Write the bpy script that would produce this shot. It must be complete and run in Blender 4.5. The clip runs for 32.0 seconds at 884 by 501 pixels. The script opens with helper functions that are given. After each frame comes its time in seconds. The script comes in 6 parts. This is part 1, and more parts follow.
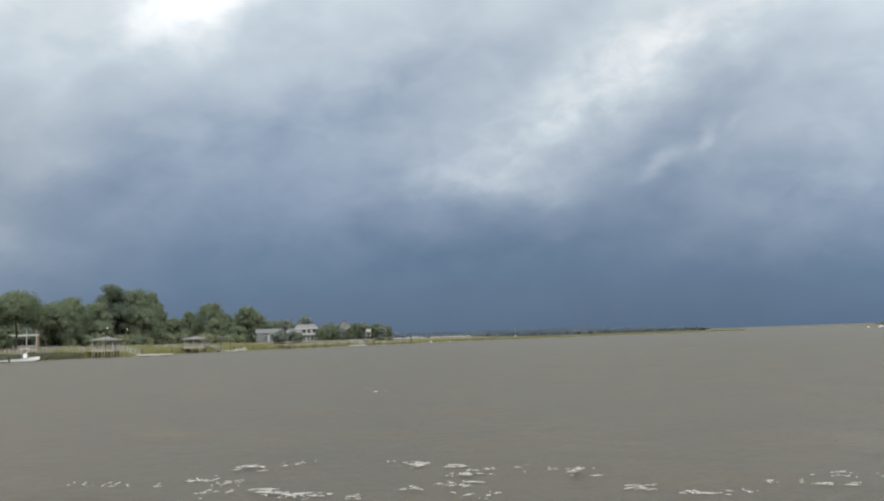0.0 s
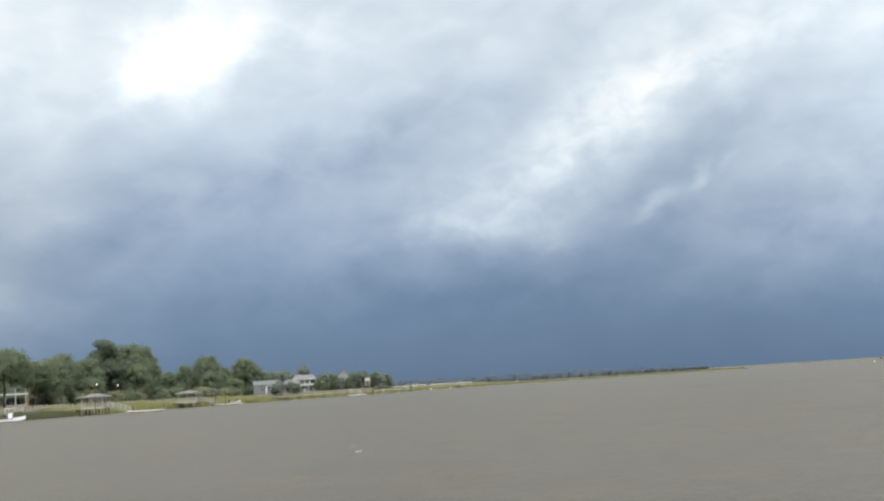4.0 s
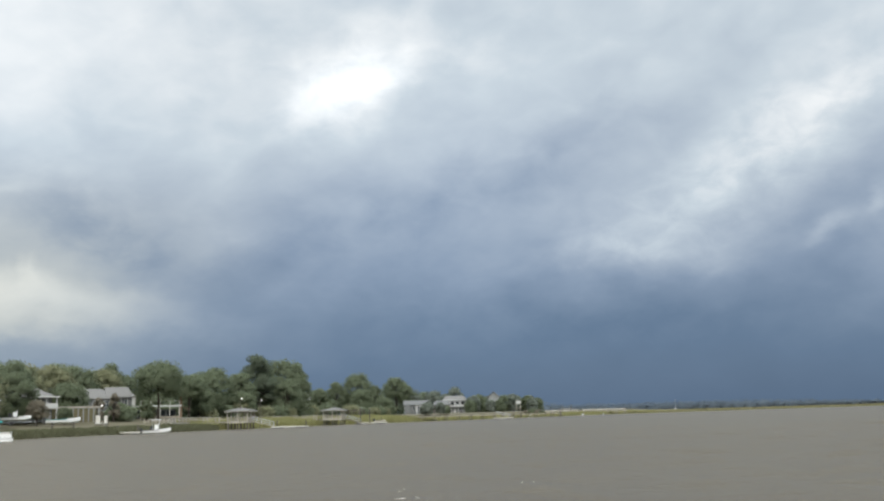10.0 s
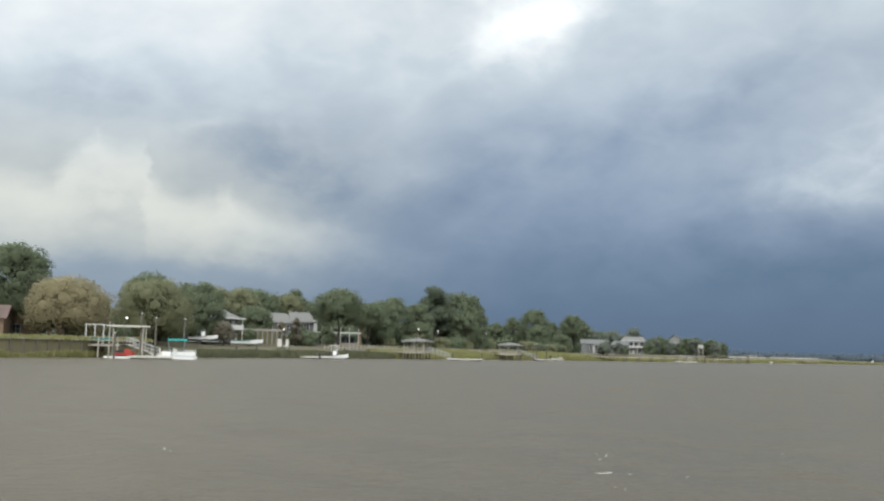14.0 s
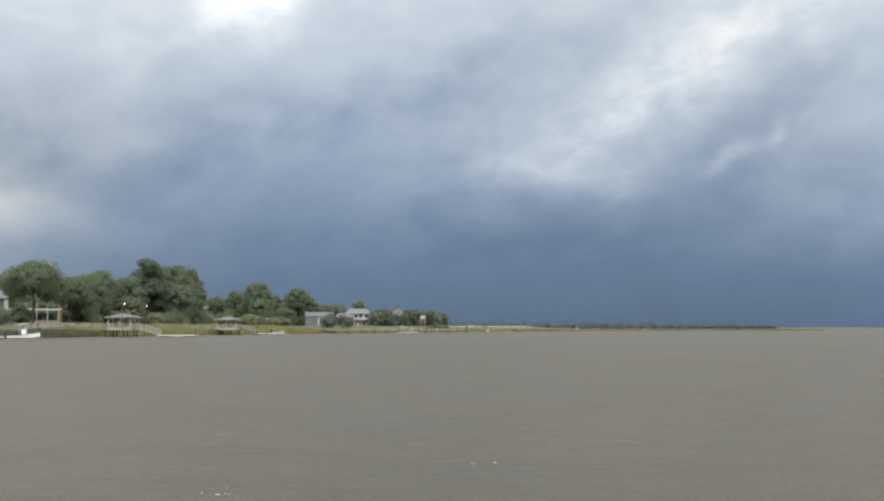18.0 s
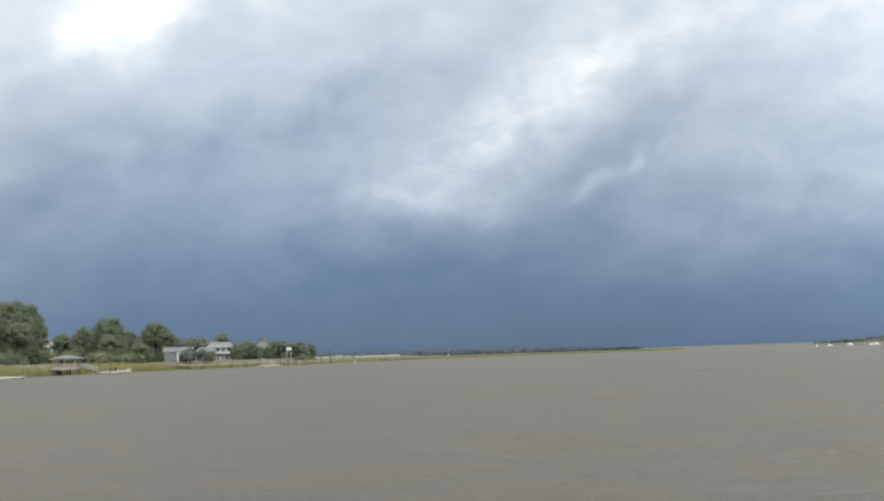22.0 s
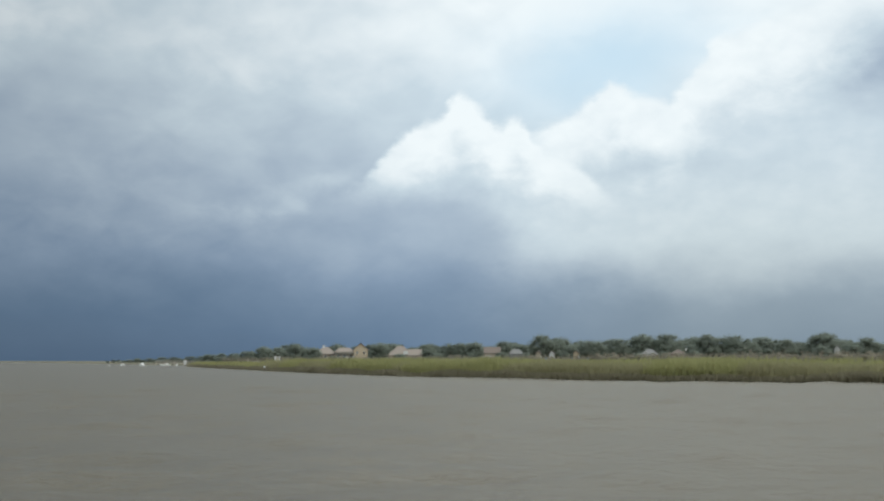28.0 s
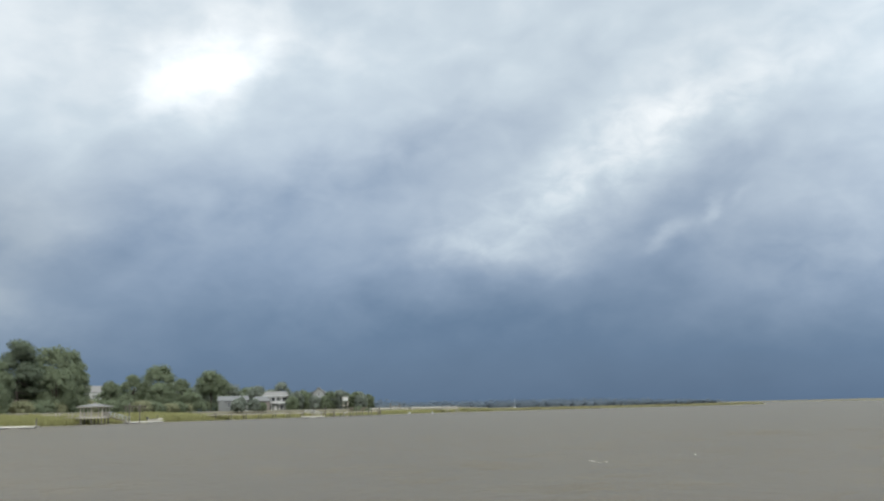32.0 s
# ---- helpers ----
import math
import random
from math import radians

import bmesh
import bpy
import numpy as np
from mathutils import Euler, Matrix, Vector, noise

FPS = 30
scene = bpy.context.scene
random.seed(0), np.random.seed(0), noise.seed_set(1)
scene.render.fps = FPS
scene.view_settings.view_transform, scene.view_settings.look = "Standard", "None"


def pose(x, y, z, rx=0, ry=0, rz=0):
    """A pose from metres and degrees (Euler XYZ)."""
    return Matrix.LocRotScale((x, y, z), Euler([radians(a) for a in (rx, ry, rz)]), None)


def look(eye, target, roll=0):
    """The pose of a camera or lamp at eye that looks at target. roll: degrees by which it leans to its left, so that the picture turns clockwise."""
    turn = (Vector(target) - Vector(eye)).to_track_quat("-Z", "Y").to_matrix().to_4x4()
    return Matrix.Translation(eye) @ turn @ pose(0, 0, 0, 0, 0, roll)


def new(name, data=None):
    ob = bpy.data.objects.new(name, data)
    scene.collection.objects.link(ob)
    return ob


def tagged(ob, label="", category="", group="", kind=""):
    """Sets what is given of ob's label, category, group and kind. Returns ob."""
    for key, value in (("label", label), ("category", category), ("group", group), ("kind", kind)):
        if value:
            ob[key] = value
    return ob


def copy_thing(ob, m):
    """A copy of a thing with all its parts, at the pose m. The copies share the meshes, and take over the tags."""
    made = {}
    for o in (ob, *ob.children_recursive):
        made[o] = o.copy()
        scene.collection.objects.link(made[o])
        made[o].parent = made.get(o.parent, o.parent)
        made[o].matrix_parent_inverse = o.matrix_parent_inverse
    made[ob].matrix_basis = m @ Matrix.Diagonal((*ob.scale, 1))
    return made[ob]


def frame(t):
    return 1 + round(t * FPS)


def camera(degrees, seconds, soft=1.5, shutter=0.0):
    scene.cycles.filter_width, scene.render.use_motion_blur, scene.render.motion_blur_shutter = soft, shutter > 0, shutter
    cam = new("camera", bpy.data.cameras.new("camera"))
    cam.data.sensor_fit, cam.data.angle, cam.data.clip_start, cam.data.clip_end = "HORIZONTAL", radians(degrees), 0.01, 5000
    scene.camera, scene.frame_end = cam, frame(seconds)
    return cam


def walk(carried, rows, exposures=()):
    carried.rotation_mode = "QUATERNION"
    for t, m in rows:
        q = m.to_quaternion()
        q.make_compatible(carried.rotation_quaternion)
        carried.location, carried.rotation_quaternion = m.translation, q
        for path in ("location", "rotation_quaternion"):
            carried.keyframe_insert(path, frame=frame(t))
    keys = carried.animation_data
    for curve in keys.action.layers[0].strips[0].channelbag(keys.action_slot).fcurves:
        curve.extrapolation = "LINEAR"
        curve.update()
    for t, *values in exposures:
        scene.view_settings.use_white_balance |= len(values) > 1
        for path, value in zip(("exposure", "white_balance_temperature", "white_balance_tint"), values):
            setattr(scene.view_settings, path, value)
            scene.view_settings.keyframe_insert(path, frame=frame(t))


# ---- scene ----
# ---- camera: carried on a boat that glides up the river, eye 2.0 m over the water ----
EYE = 2.0


def view(x, y, heading, pitch, roll):
    """Heading in degrees clockwise from +y, pitch upward, roll turns the picture clockwise."""
    return pose(x, y, EYE, 90 + pitch, 0, -heading) @ pose(0, 0, 0, 0, 0, roll)


LENS = 49.61
ROWS = [
    (0.0, view(0.00, -0.00, -10.42, 5.20, -1.92)),
    (0.5, view(-0.11, 0.63, -6.10, 7.48, -0.82)),
    (1.0, view(-0.25, 1.26, -10.82, 7.18, -2.96)),
    (1.5, view(-0.39, 1.89, -9.59, 7.53, -2.23)),
    (2.0, view(-0.54, 2.52, -14.42, 7.82, -1.80)),
    (2.5, view(-0.66, 3.15, -13.20, 7.76, -2.77)),
    (3.0, view(-0.74, 3.78, -11.16, 7.50, -2.99)),
    (3.5, view(-0.76, 4.41, -10.17, 8.45, -3.15)),
    (4.0, view(-0.71, 5.04, -10.15, 7.96, -3.56)),
    (4.5, view(-0.53, 5.66, -9.07, 8.78, -3.76)),
    (6.5, view(0.99, 8.09, -9.87, 9.21, -3.29)),
    (7.0, view(1.30, 8.72, -10.53, 8.83, -3.50)),
    (7.5, view(1.49, 9.39, -12.39, 8.80, -3.60)),
    (8.0, view(1.49, 10.10, -13.03, 11.02, -4.15)),
    (8.5, view(1.27, 10.87, -14.87, 9.44, -3.39)),
    (9.0, view(0.87, 11.67, -16.47, 8.64, -3.03)),
    (9.5, view(0.34, 12.51, -19.24, 8.11, -2.37)),
    (10.0, view(-0.27, 13.37, -19.56, 9.73, -1.63)),
    (10.5, view(-0.90, 14.25, -23.95, 9.72, 1.16)),
    (11.0, view(-1.52, 15.11, -26.25, 6.65, 3.24)),
    (11.5, view(-2.07, 15.97, -27.19, 2.80, 3.93)),
    (12.0, view(-2.49, 16.79, -25.19, 3.12, 5.09)),
    (12.5, view(-2.81, 17.58, -29.18, 5.76, 2.58)),
    (13.0, view(-3.07, 18.32, -29.49, 6.00, 2.40)),
    (13.5, view(-3.28, 19.05, -31.38, 5.44, 2.12)),
    (14.0, view(-3.46, 19.78, -30.36, 6.00, 1.30)),
    (14.5, view(-3.62, 20.52, -27.21, 5.84, -0.48)),
    (16.5, view(-4.24, 24.00, -19.75, 5.58, -0.63)),
    (17.0, view(-4.44, 25.01, -18.58, 6.16, -0.48)),
    (17.5, view(-4.65, 26.06, -16.16, 5.56, -0.24)),
    (18.0, view(-4.83, 27.16, -14.09, 4.59, 0.03)),
    (18.5, view(-4.99, 28.29, -13.03, 5.43, -1.80)),
    (19.0, view(-5.09, 29.44, -15.54, 5.09, -3.23)),
    (19.5, view(-5.12, 30.62, -14.94, 6.31, 0.02)),
    (20.0, view(-5.06, 31.82, -12.95, 5.82, -0.90)),
    (20.5, view(-4.89, 33.06, -10.73, 4.79, -0.69)),
    (21.0, view(-4.62, 34.35, -9.26, 5.28, -0.43)),
    (21.5, view(-4.27, 35.69, -8.23, 5.75, -1.26)),
    (22.0, view(-3.87, 37.04, -6.40, 6.20, -1.86)),
    (22.5, view(-3.45, 38.40, -3.32, 5.64, -1.76)),
    (23.0, view(-3.03, 39.75, 0.00, 6.56, -1.67)),
    (23.5, view(-2.63, 41.07, 4.69, 7.13, -2.44)),
    (24.0, view(-2.30, 42.34, 9.75, 6.79, -2.37)),
    (24.5, view(-1.99, 43.61, 15.38, 7.74, -1.88)),
    (25.0, view(-1.68, 44.94, 22.08, 7.85, -1.62)),
    (25.5, view(-1.38, 46.27, 28.58, 7.74, -1.18)),
    (26.0, view(-1.09, 47.57, 34.18, 6.68, -0.35)),
    (26.5, view(-0.83, 48.80, 38.66, 5.68, 0.97)),
    (28.5, view(-0.14, 52.25, 29.87, 7.23, -0.05)),
    (29.0, view(-0.09, 52.62, 24.57, 7.65, 0.11)),
    (29.5, view(-0.09, 52.83, 18.04, 8.29, 0.18)),
    (30.0, view(-0.11, 52.94, 12.07, 9.15, -0.18)),
    (30.5, view(-0.15, 52.99, 5.48, 8.53, -0.45)),
    (31.0, view(-0.19, 53.02, 0.45, 8.84, -0.85)),
    (31.5, view(-0.23, 53.08, -4.91, 7.92, -1.32)),
    (32.0, view(-0.24, 53.22, -10.68, 9.34, -1.26)),
]
EXPOSURES = [(0.0, -0.12, 6500, 10.0), (0.8, 0.12, 6500, 10.0), (4.5, 0.15, 6500, 10.0), (7.0, 0.09, 6500, 10.0), (8.0, 0.15, 6500, 10.0), (9.0, -0.05, 6500, 10.0), (11.0, -0.07, 6500, 9.5), (13.0, -0.1, 6500, 9.0), (14.0, -0.07, 6500, 9.0), (17.0, -0.12, 6538, 10.5), (18.5, 0.03, 6541, 10.9), (20.0, 0.1, 6515, 10.7), (22.0, 0.06, 6480, 10.3), (23.0, 0.06, 6464, 10.2), (24.0, 0.12, 6448, 10.0), (25.0, -0.22, 6443, 9.5), (26.0, -0.35, 6450, 9.0), (28.5, -0.45, 6330, 6.0), (30.0, -0.34, 6330, 6.6), (31.0, -0.2, 6330, 7.0), (31.5, -0.14, 6370, 8.0), (32.0, 0.0, 6420, 9.0)]

cam = camera(LENS, 32.0, soft=2.2)
walk(cam, ROWS, EXPOSURES)

# ---- sky and sun ----
world = bpy.data.worlds.new("storm_sky")
scene.world = world
world.use_nodes = True
wn, wl = world.node_tree.nodes, world.node_tree.links
wn.clear()


def plug(socket, value):
    if isinstance(value, (int, float)):
        socket.default_value = value
    else:
        socket.node.id_data.links.new(value, socket)


def calc(op, a, b=0.0, c=0.0, tree=world.node_tree, clamp=False):
    n = tree.nodes.new("ShaderNodeMath")
    n.operation, n.use_clamp = op, clamp
    plug(n.inputs[0], a), plug(n.inputs[1], b), plug(n.inputs[2], c)
    return n.outputs[0]


def total(values):
    out = values[0]
    for v in values[1:]:
        out = calc("ADD", out, v)
    return out


def smooth(value, low, high, out_low=0.0, out_high=1.0, tree=world.node_tree):
    n = tree.nodes.new("ShaderNodeMapRange")
    n.interpolation_type = "SMOOTHSTEP"
    for i, v in enumerate((value, low, high, out_low, out_high)):
        plug(n.inputs[i], v)
    return n.outputs[0]


def noise3(vector, scale, detail, rough=0.55, tree=world.node_tree, dist=0.0):
    n = tree.nodes.new("ShaderNodeTexNoise")
    tree.links.new(vector, n.inputs["Vector"])
    n.inputs["Scale"].default_value, n.inputs["Detail"].default_value = scale, detail
    n.inputs["Roughness"].default_value, n.inputs["Distortion"].default_value = rough, dist
    return n.outputs["Fac"]


def vec(x, y, z=0.0, tree=world.node_tree):
    n = tree.nodes.new("ShaderNodeCombineXYZ")
    plug(n.inputs[0], x), plug(n.inputs[1], y), plug(n.inputs[2], z)
    return n.outputs[0]


def tint(tree, fac, a, b, blend="MIX"):
    n = tree.nodes.new("ShaderNodeMix")
    n.data_type, n.blend_type = "RGBA", blend
    plug(n.inputs[0], fac)
    for s, v in ((n.inputs[6], a), (n.inputs[7], b)):
        if isinstance(v, tuple):
            s.default_value = (*v, 1)
        else:
            tree.links.new(v, s)
    return n.outputs[2]


def srgb(r, g, b):
    return tuple((v / 255 / 12.92) if v < 10 else ((v / 255 + 0.055) / 1.055) ** 2.4 for v in (r, g, b))


def ramp(tree, fac, stops):
    n = tree.nodes.new("ShaderNodeValToRGB")
    els = n.color_ramp.elements
    while len(els) < len(stops):
        els.new(0.5)
    for e, (p, c) in zip(els, stops):
        e.position, e.color = p, (*c, 1)
    tree.links.new(fac, n.inputs[0])
    return n.outputs[0]


way = wn.new("ShaderNodeTexCoord").outputs["Generated"]
split = wn.new("ShaderNodeSeparateXYZ")
wl.new(way, split.inputs[0])
DEG = 180 / math.pi
az0 = calc("MULTIPLY", calc("ARCTAN2", split.outputs[0], split.outputs[1]), DEG)
el0 = calc("MULTIPLY", calc("ARCSINE", split.outputs[2]), DEG)
# billows bend every cloud's outline
flat = vec(calc("MULTIPLY", az0, 0.1), calc("MULTIPLY", el0, 0.16))
flat_b = vec(calc("MULTIPLY", az0, 0.1), calc("MULTIPLY", el0, 0.16), 7.0)
az = calc("ADD", az0, calc("MULTIPLY", calc("SUBTRACT", noise3(flat, 1.7, 6, 0.55), 0.5), 5.0))
el = calc("ADD", el0, calc("MULTIPLY", calc("SUBTRACT", noise3(flat_b, 1.7, 6, 0.55), 0.5), 3.4))


def cloud(a, e, wide, high, lean, amount):
    """A soft cloud at azimuth a and elevation e, in degrees."""
    c, s = math.cos(radians(lean)), math.sin(radians(lean))
    da, de = calc("SUBTRACT", az, a), calc("SUBTRACT", el, e)
    u = calc("DIVIDE", calc("ADD", calc("MULTIPLY", da, c), calc("MULTIPLY", de, s)), wide)
    v = calc("DIVIDE", calc("SUBTRACT", calc("MULTIPLY", de, c), calc("MULTIPLY", da, s)), high)
    r2 = calc("ADD", calc("MULTIPLY", u, u), calc("MULTIPLY", v, v))
    return calc("MULTIPLY", calc("EXPONENT", calc("MULTIPLY", r2, -1.0)), amount)


# the storm's shelf: dark low down, lighter aloft, paler at both ends
rise = smooth(el, -2.0, 22.0, 0.06, 0.76)
ends = calc("MULTIPLY", smooth(az, 12, 44), smooth(el, 0, 9, 0.09, 0.24))
ends_l = calc("MULTIPLY", smooth(az, -22, -50), smooth(el, -1, 6, 0.10, 0.18))
streak_v = vec(calc("ADD", calc("MULTIPLY", az0, 0.06), calc("MULTIPLY", el0, 0.04)),
               calc("SUBTRACT", calc("MULTIPLY", el0, 0.13), calc("MULTIPLY", az0, 0.075)))
streaks = calc("MULTIPLY", calc("SUBTRACT", noise3(streak_v, 2.0, 5, 0.5, dist=0.4), 0.5), smooth(el0, 1, 10, 0.03, 0.12))
puffs = calc("MULTIPLY", calc("SUBTRACT", noise3(flat, 2.6, 5, 0.46, dist=0.3), 0.5), smooth(el0, 2, 11, 0.03, 0.26))
billow = noise3(flat, 4.2, 7, 0.56, dist=0.4)
# the long bright streak over mid-river, the white spot beside it and the dark folds between
shelf = total([
    cloud(-25.2, 19.4, 4.4, 2.3, 23, 0.23),
    cloud(-30.5, 20.6, 11.0, 4.1, 4, 0.05),
    cloud(-19.2, 22.0, 7.0, 2.0, -1, 0.06),
    cloud(-17.8, 13.1, 9.2, 2.0, 18, -0.07),
    cloud(-28.1, 10.4, 7.3, 1.5, 13, -0.06),
    cloud(-12.1, 15.8, 6.8, 2.0, 12, -0.07),
    cloud(0.3, 14.6, 5.8, 2.6, 35, 0.19),
    cloud(5.8, 18.0, 5.4, 2.4, 26, 0.09),
    cloud(-5.2, 11.4, 6.0, 2.4, 23, 0.20),
    cloud(-10.5, 9.8, 3.6, 1.5, 4, 0.10),
    cloud(-6.5, 8.9, 4.4, 0.9, -4, 0.09),
    cloud(6.4, 13.0, 6.5, 1.5, 37, -0.08),
    cloud(2.8, 9.7, 1.5, 0.5, 22, 0.18),
    cloud(5.4, 11.0, 1.3, 0.45, 47, 0.16),
    cloud(7.4, 12.1, 1.2, 0.35, 47, 0.06),
    cloud(-12.0, 5.4, 12.0, 2.3, -4, -0.05),
])
# broken grey cloud over the near bank
broken = total([
    cloud(-51.4, 14.1, 3.7, 1.4, 7, -0.16),
    cloud(-42.1, 11.9, 4.6, 2.2, -16, -0.15),
    cloud(-37.6, 9.8, 4.8, 1.4, -22, -0.08),
    cloud(-45.0, 12.9, 1.5, 0.4, 6, 0.12),
    cloud(-34.9, 9.0, 1.7, 1.0, 33, 0.06),
    cloud(-39.0, 6.0, 7.0, 1.1, -6, 0.10),
    cloud(-48.6, 4.6, 9.5, 0.9, 4, -0.06),
])
# thin pale veils towards the clearing side
veils = total([
    cloud(9.4, 18.6, 6.9, 1.5, 17, 0.08),
    cloud(19.4, 17.0, 8.4, 4.1, 13, 0.10),
    cloud(22.4, 9.3, 3.6, 0.8, 12, 0.13),
    cloud(26.6, 10.4, 2.7, 0.6, 16, 0.08),
    cloud(41.8, 20.6, 2.1, 0.8, -3, 0.22),
    cloud(39.1, 6.6, 4.0, 0.9, 9, 0.07),
    cloud(34.7, 3.6, 16.0, 1.8, -1, -0.05),
    cloud(2.8, 16.5, 2.8, 1.4, 50, 0.04),
    cloud(14.0, 8.5, 9.0, 4.0, 10, 0.12),
    cloud(27.0, 6.0, 8.0, 3.6, 0, 0.07),
])
masses = total([shelf, broken, veils])
level = total([rise, ends, ends_l, streaks, puffs, calc("MULTIPLY", masses, smooth(billow, 0.28, 0.72, 0.74, 1.26))])


# heaped clouds with a crisp lumpy crest
curl = noise3(flat, 5.0, 5, 0.52)
curl_b = noise3(flat_b, 6.5, 5, 0.55, dist=0.4)


def below_crest(points, rough):
    """How far, in degrees, a direction lies below a crest given as azimuth and elevation."""
    line = ramp(world.node_tree, calc("MULTIPLY_ADD", calc("ADD", az0, calc("MULTIPLY", calc("SUBTRACT", curl, 0.5), 1.8)), 1 / 128, 0.5), [((a + 64) / 128, (e / 30,) * 3) for a, e in points])
    return calc("ADD", calc("SUBTRACT", calc("MULTIPLY", line, 30.0), el0), calc("MULTIPLY", calc("SUBTRACT", curl_b, 0.5), rough))


def heap(level, points, rough, soft, bright, dim, deep, base, base_soft, fade):
    """Lay a heaped cloud over the sky: bright below its crest, dimmer deeper down, melting away at its base and, between two azimuths, at one end."""
    d = below_crest(points, rough)
    cover = calc("MULTIPLY", smooth(d, -soft * 0.4, soft), calc("MULTIPLY", smooth(el, base - base_soft, base + base_soft), smooth(az, *fade)))
    glow = calc("ADD", smooth(calc("ADD", d, calc("MULTIPLY", calc("SUBTRACT", billow, 0.5), deep * 0.8)), deep * 0.3, deep, bright, dim), calc("MULTIPLY", calc("SUBTRACT", curl, 0.5), 0.16))
    return calc("ADD", level, calc("MULTIPLY", cover, calc("SUBTRACT", glow, level))), cover


level, _ = heap(level, ((-64, 10.0), (-53.0, 9.2), (-51.4, 11.2), (-50.5, 12.2), (-49.6, 11.4), (-48.0, 11.6), (-47.4, 9.4), (-45.7, 8.8), (-43.8, 8.7), (-43.2, 9.6), (-42.4, 8.7),
                                 (-40.8, 7.9), (-38.5, 7.6), (-36.5, 8.0), (-34.4, 6.6), (-32.3, 4.0), (-30, 0.0)), 0.9, 1.3, 0.82, 0.60, 6.0, 5.8, 2.0, (-33.0, -43.0))
level, far_heap = heap(level, ((34.0, 11.0), (38.6, 13.4), (39.9, 14.2), (42.0, 15.0), (43.6, 16.3), (44.2, 16.8), (45.2, 15.9), (47.7, 15.2), (48.7, 16.7), (50.4, 18.7), (52.7, 19.2), (54.6, 19.8), (57.4, 20.4), (64.0, 21.5)),
                       1.1, 0.7, 0.98, 0.80, 6.0, 5.6, 2.6, (36.0, 40.5))
level, tower_heap = heap(level, ((24.0, 6.0), (26.6, 9.6), (29.3, 11.0), (30.2, 12.3), (31.2, 13.3), (32.2, 14.3), (33.3, 14.6), (34.1, 15.2), (34.6, 15.9), (35.1, 16.2), (35.6, 15.8), (36.2, 15.1), (36.8, 14.4), (37.4, 14.2), (38.0, 14.6), (38.6, 14.6), (39.2, 13.7), (39.9, 12.7), (40.8, 12.5), (42.0, 11.8), (43.2, 10.6), (44.8, 8.8), (48.0, 5.0)),
                         1.1, 0.7, 1.0, 0.78, 5.4, 10.0, 1.6, (25.0, 32.0))
level = calc("SUBTRACT", level, total([cloud(59.5, 16.6, 2.4, 2.2, 0, 0.34), cloud(34.0, 9.4, 5.5, 0.8, -1, 0.05), cloud(46.6, 11.6, 5.1, 0.8, -3, 0.10)]), clamp=True)
head = calc("MAXIMUM", far_heap, tower_heap)
level = calc("MINIMUM", level, smooth(el0, 30, 60, 1.0, 0.85))
tones = ramp(world.node_tree, level, [
    (0.0, srgb(78, 100, 126)), (0.14, srgb(99, 122, 150)), (0.34, srgb(139, 157, 180)), (0.55, srgb(174, 188, 204)),
    (0.78, srgb(208, 220, 229)), (1.0, srgb(249, 253, 255))])
cream = calc("MULTIPLY", calc("MULTIPLY", smooth(az, -27, -46), smooth(el0, 16, 8)), smooth(level, 0.2, 0.6, 0.25, 0.85))
tones = tint(world.node_tree, cream, tones, tint(world.node_tree, level, srgb(120, 138, 150), srgb(236, 236, 226)))
pale = calc("MULTIPLY", calc("MULTIPLY", smooth(az, 30, 52), smooth(el0, 14, 4)), 0.6)
tones = tint(world.node_tree, pale, tones, tint(world.node_tree, level, srgb(118, 134, 146), srgb(226, 232, 230)))
gap = calc("MULTIPLY", calc("SUBTRACT", 1.0, head), cloud(44.0, 17.5, 7.0, 3.4, 10, 0.9), clamp=True)
tones = tint(world.node_tree, gap, tones, srgb(206, 229, 245))
air = wn.new("ShaderNodeTexSky")
air.sky_type, air.sun_disc = "NISHITA", False
air.sun_elevation, air.sun_rotation = radians(48), radians(155)
clear = wn.new("ShaderNodeVectorMath")
clear.operation = "SCALE"
wl.new(air.outputs[0], clear.inputs[0])
clear.inputs["Scale"].default_value = 0.08
sky_mix = tint(world.node_tree, 0.95, clear.outputs[0], tones)
back = wn.new("ShaderNodeBackground")
wl.new(sky_mix, back.inputs[0])
# under thick cloud the zenith is far brighter than the horizon
# and the clearing sky astern is brighter than the storm ahead
brighter = calc("MULTIPLY", smooth(az0, 4.0, 36.0, 1.0, 1.36), calc("ADD", smooth(az0, -30.0, -50.0, 1.0, 1.08), total([cloud(-19.0, 12.0, 10.0, 9.0, 0, 0.09), cloud(-25.2, 19.6, 2.8, 1.4, 23, 0.30)])))
wl.new(calc("MULTIPLY", brighter, calc("MULTIPLY", smooth(el0, 24.0, 65.0, 1.0, 2.0), smooth(calc("ABSOLUTE", az0), 75.0, 125.0, 1.0, 1.5))), back.inputs[1])
wl.new(back.outputs[0], wn.new("ShaderNodeOutputWorld").inputs[0])

sun_data = bpy.data.lights.new("sun", "SUN")
sun_data.energy, sun_data.angle, sun_data.color = 1.5, radians(10), (1.0, 0.94, 0.85)
sun = new("sun", sun_data)
sun.matrix_world = look((0, 0, 60), (-math.sin(radians(155)) * 50, -math.cos(radians(155)) * 50, 60 - 55))

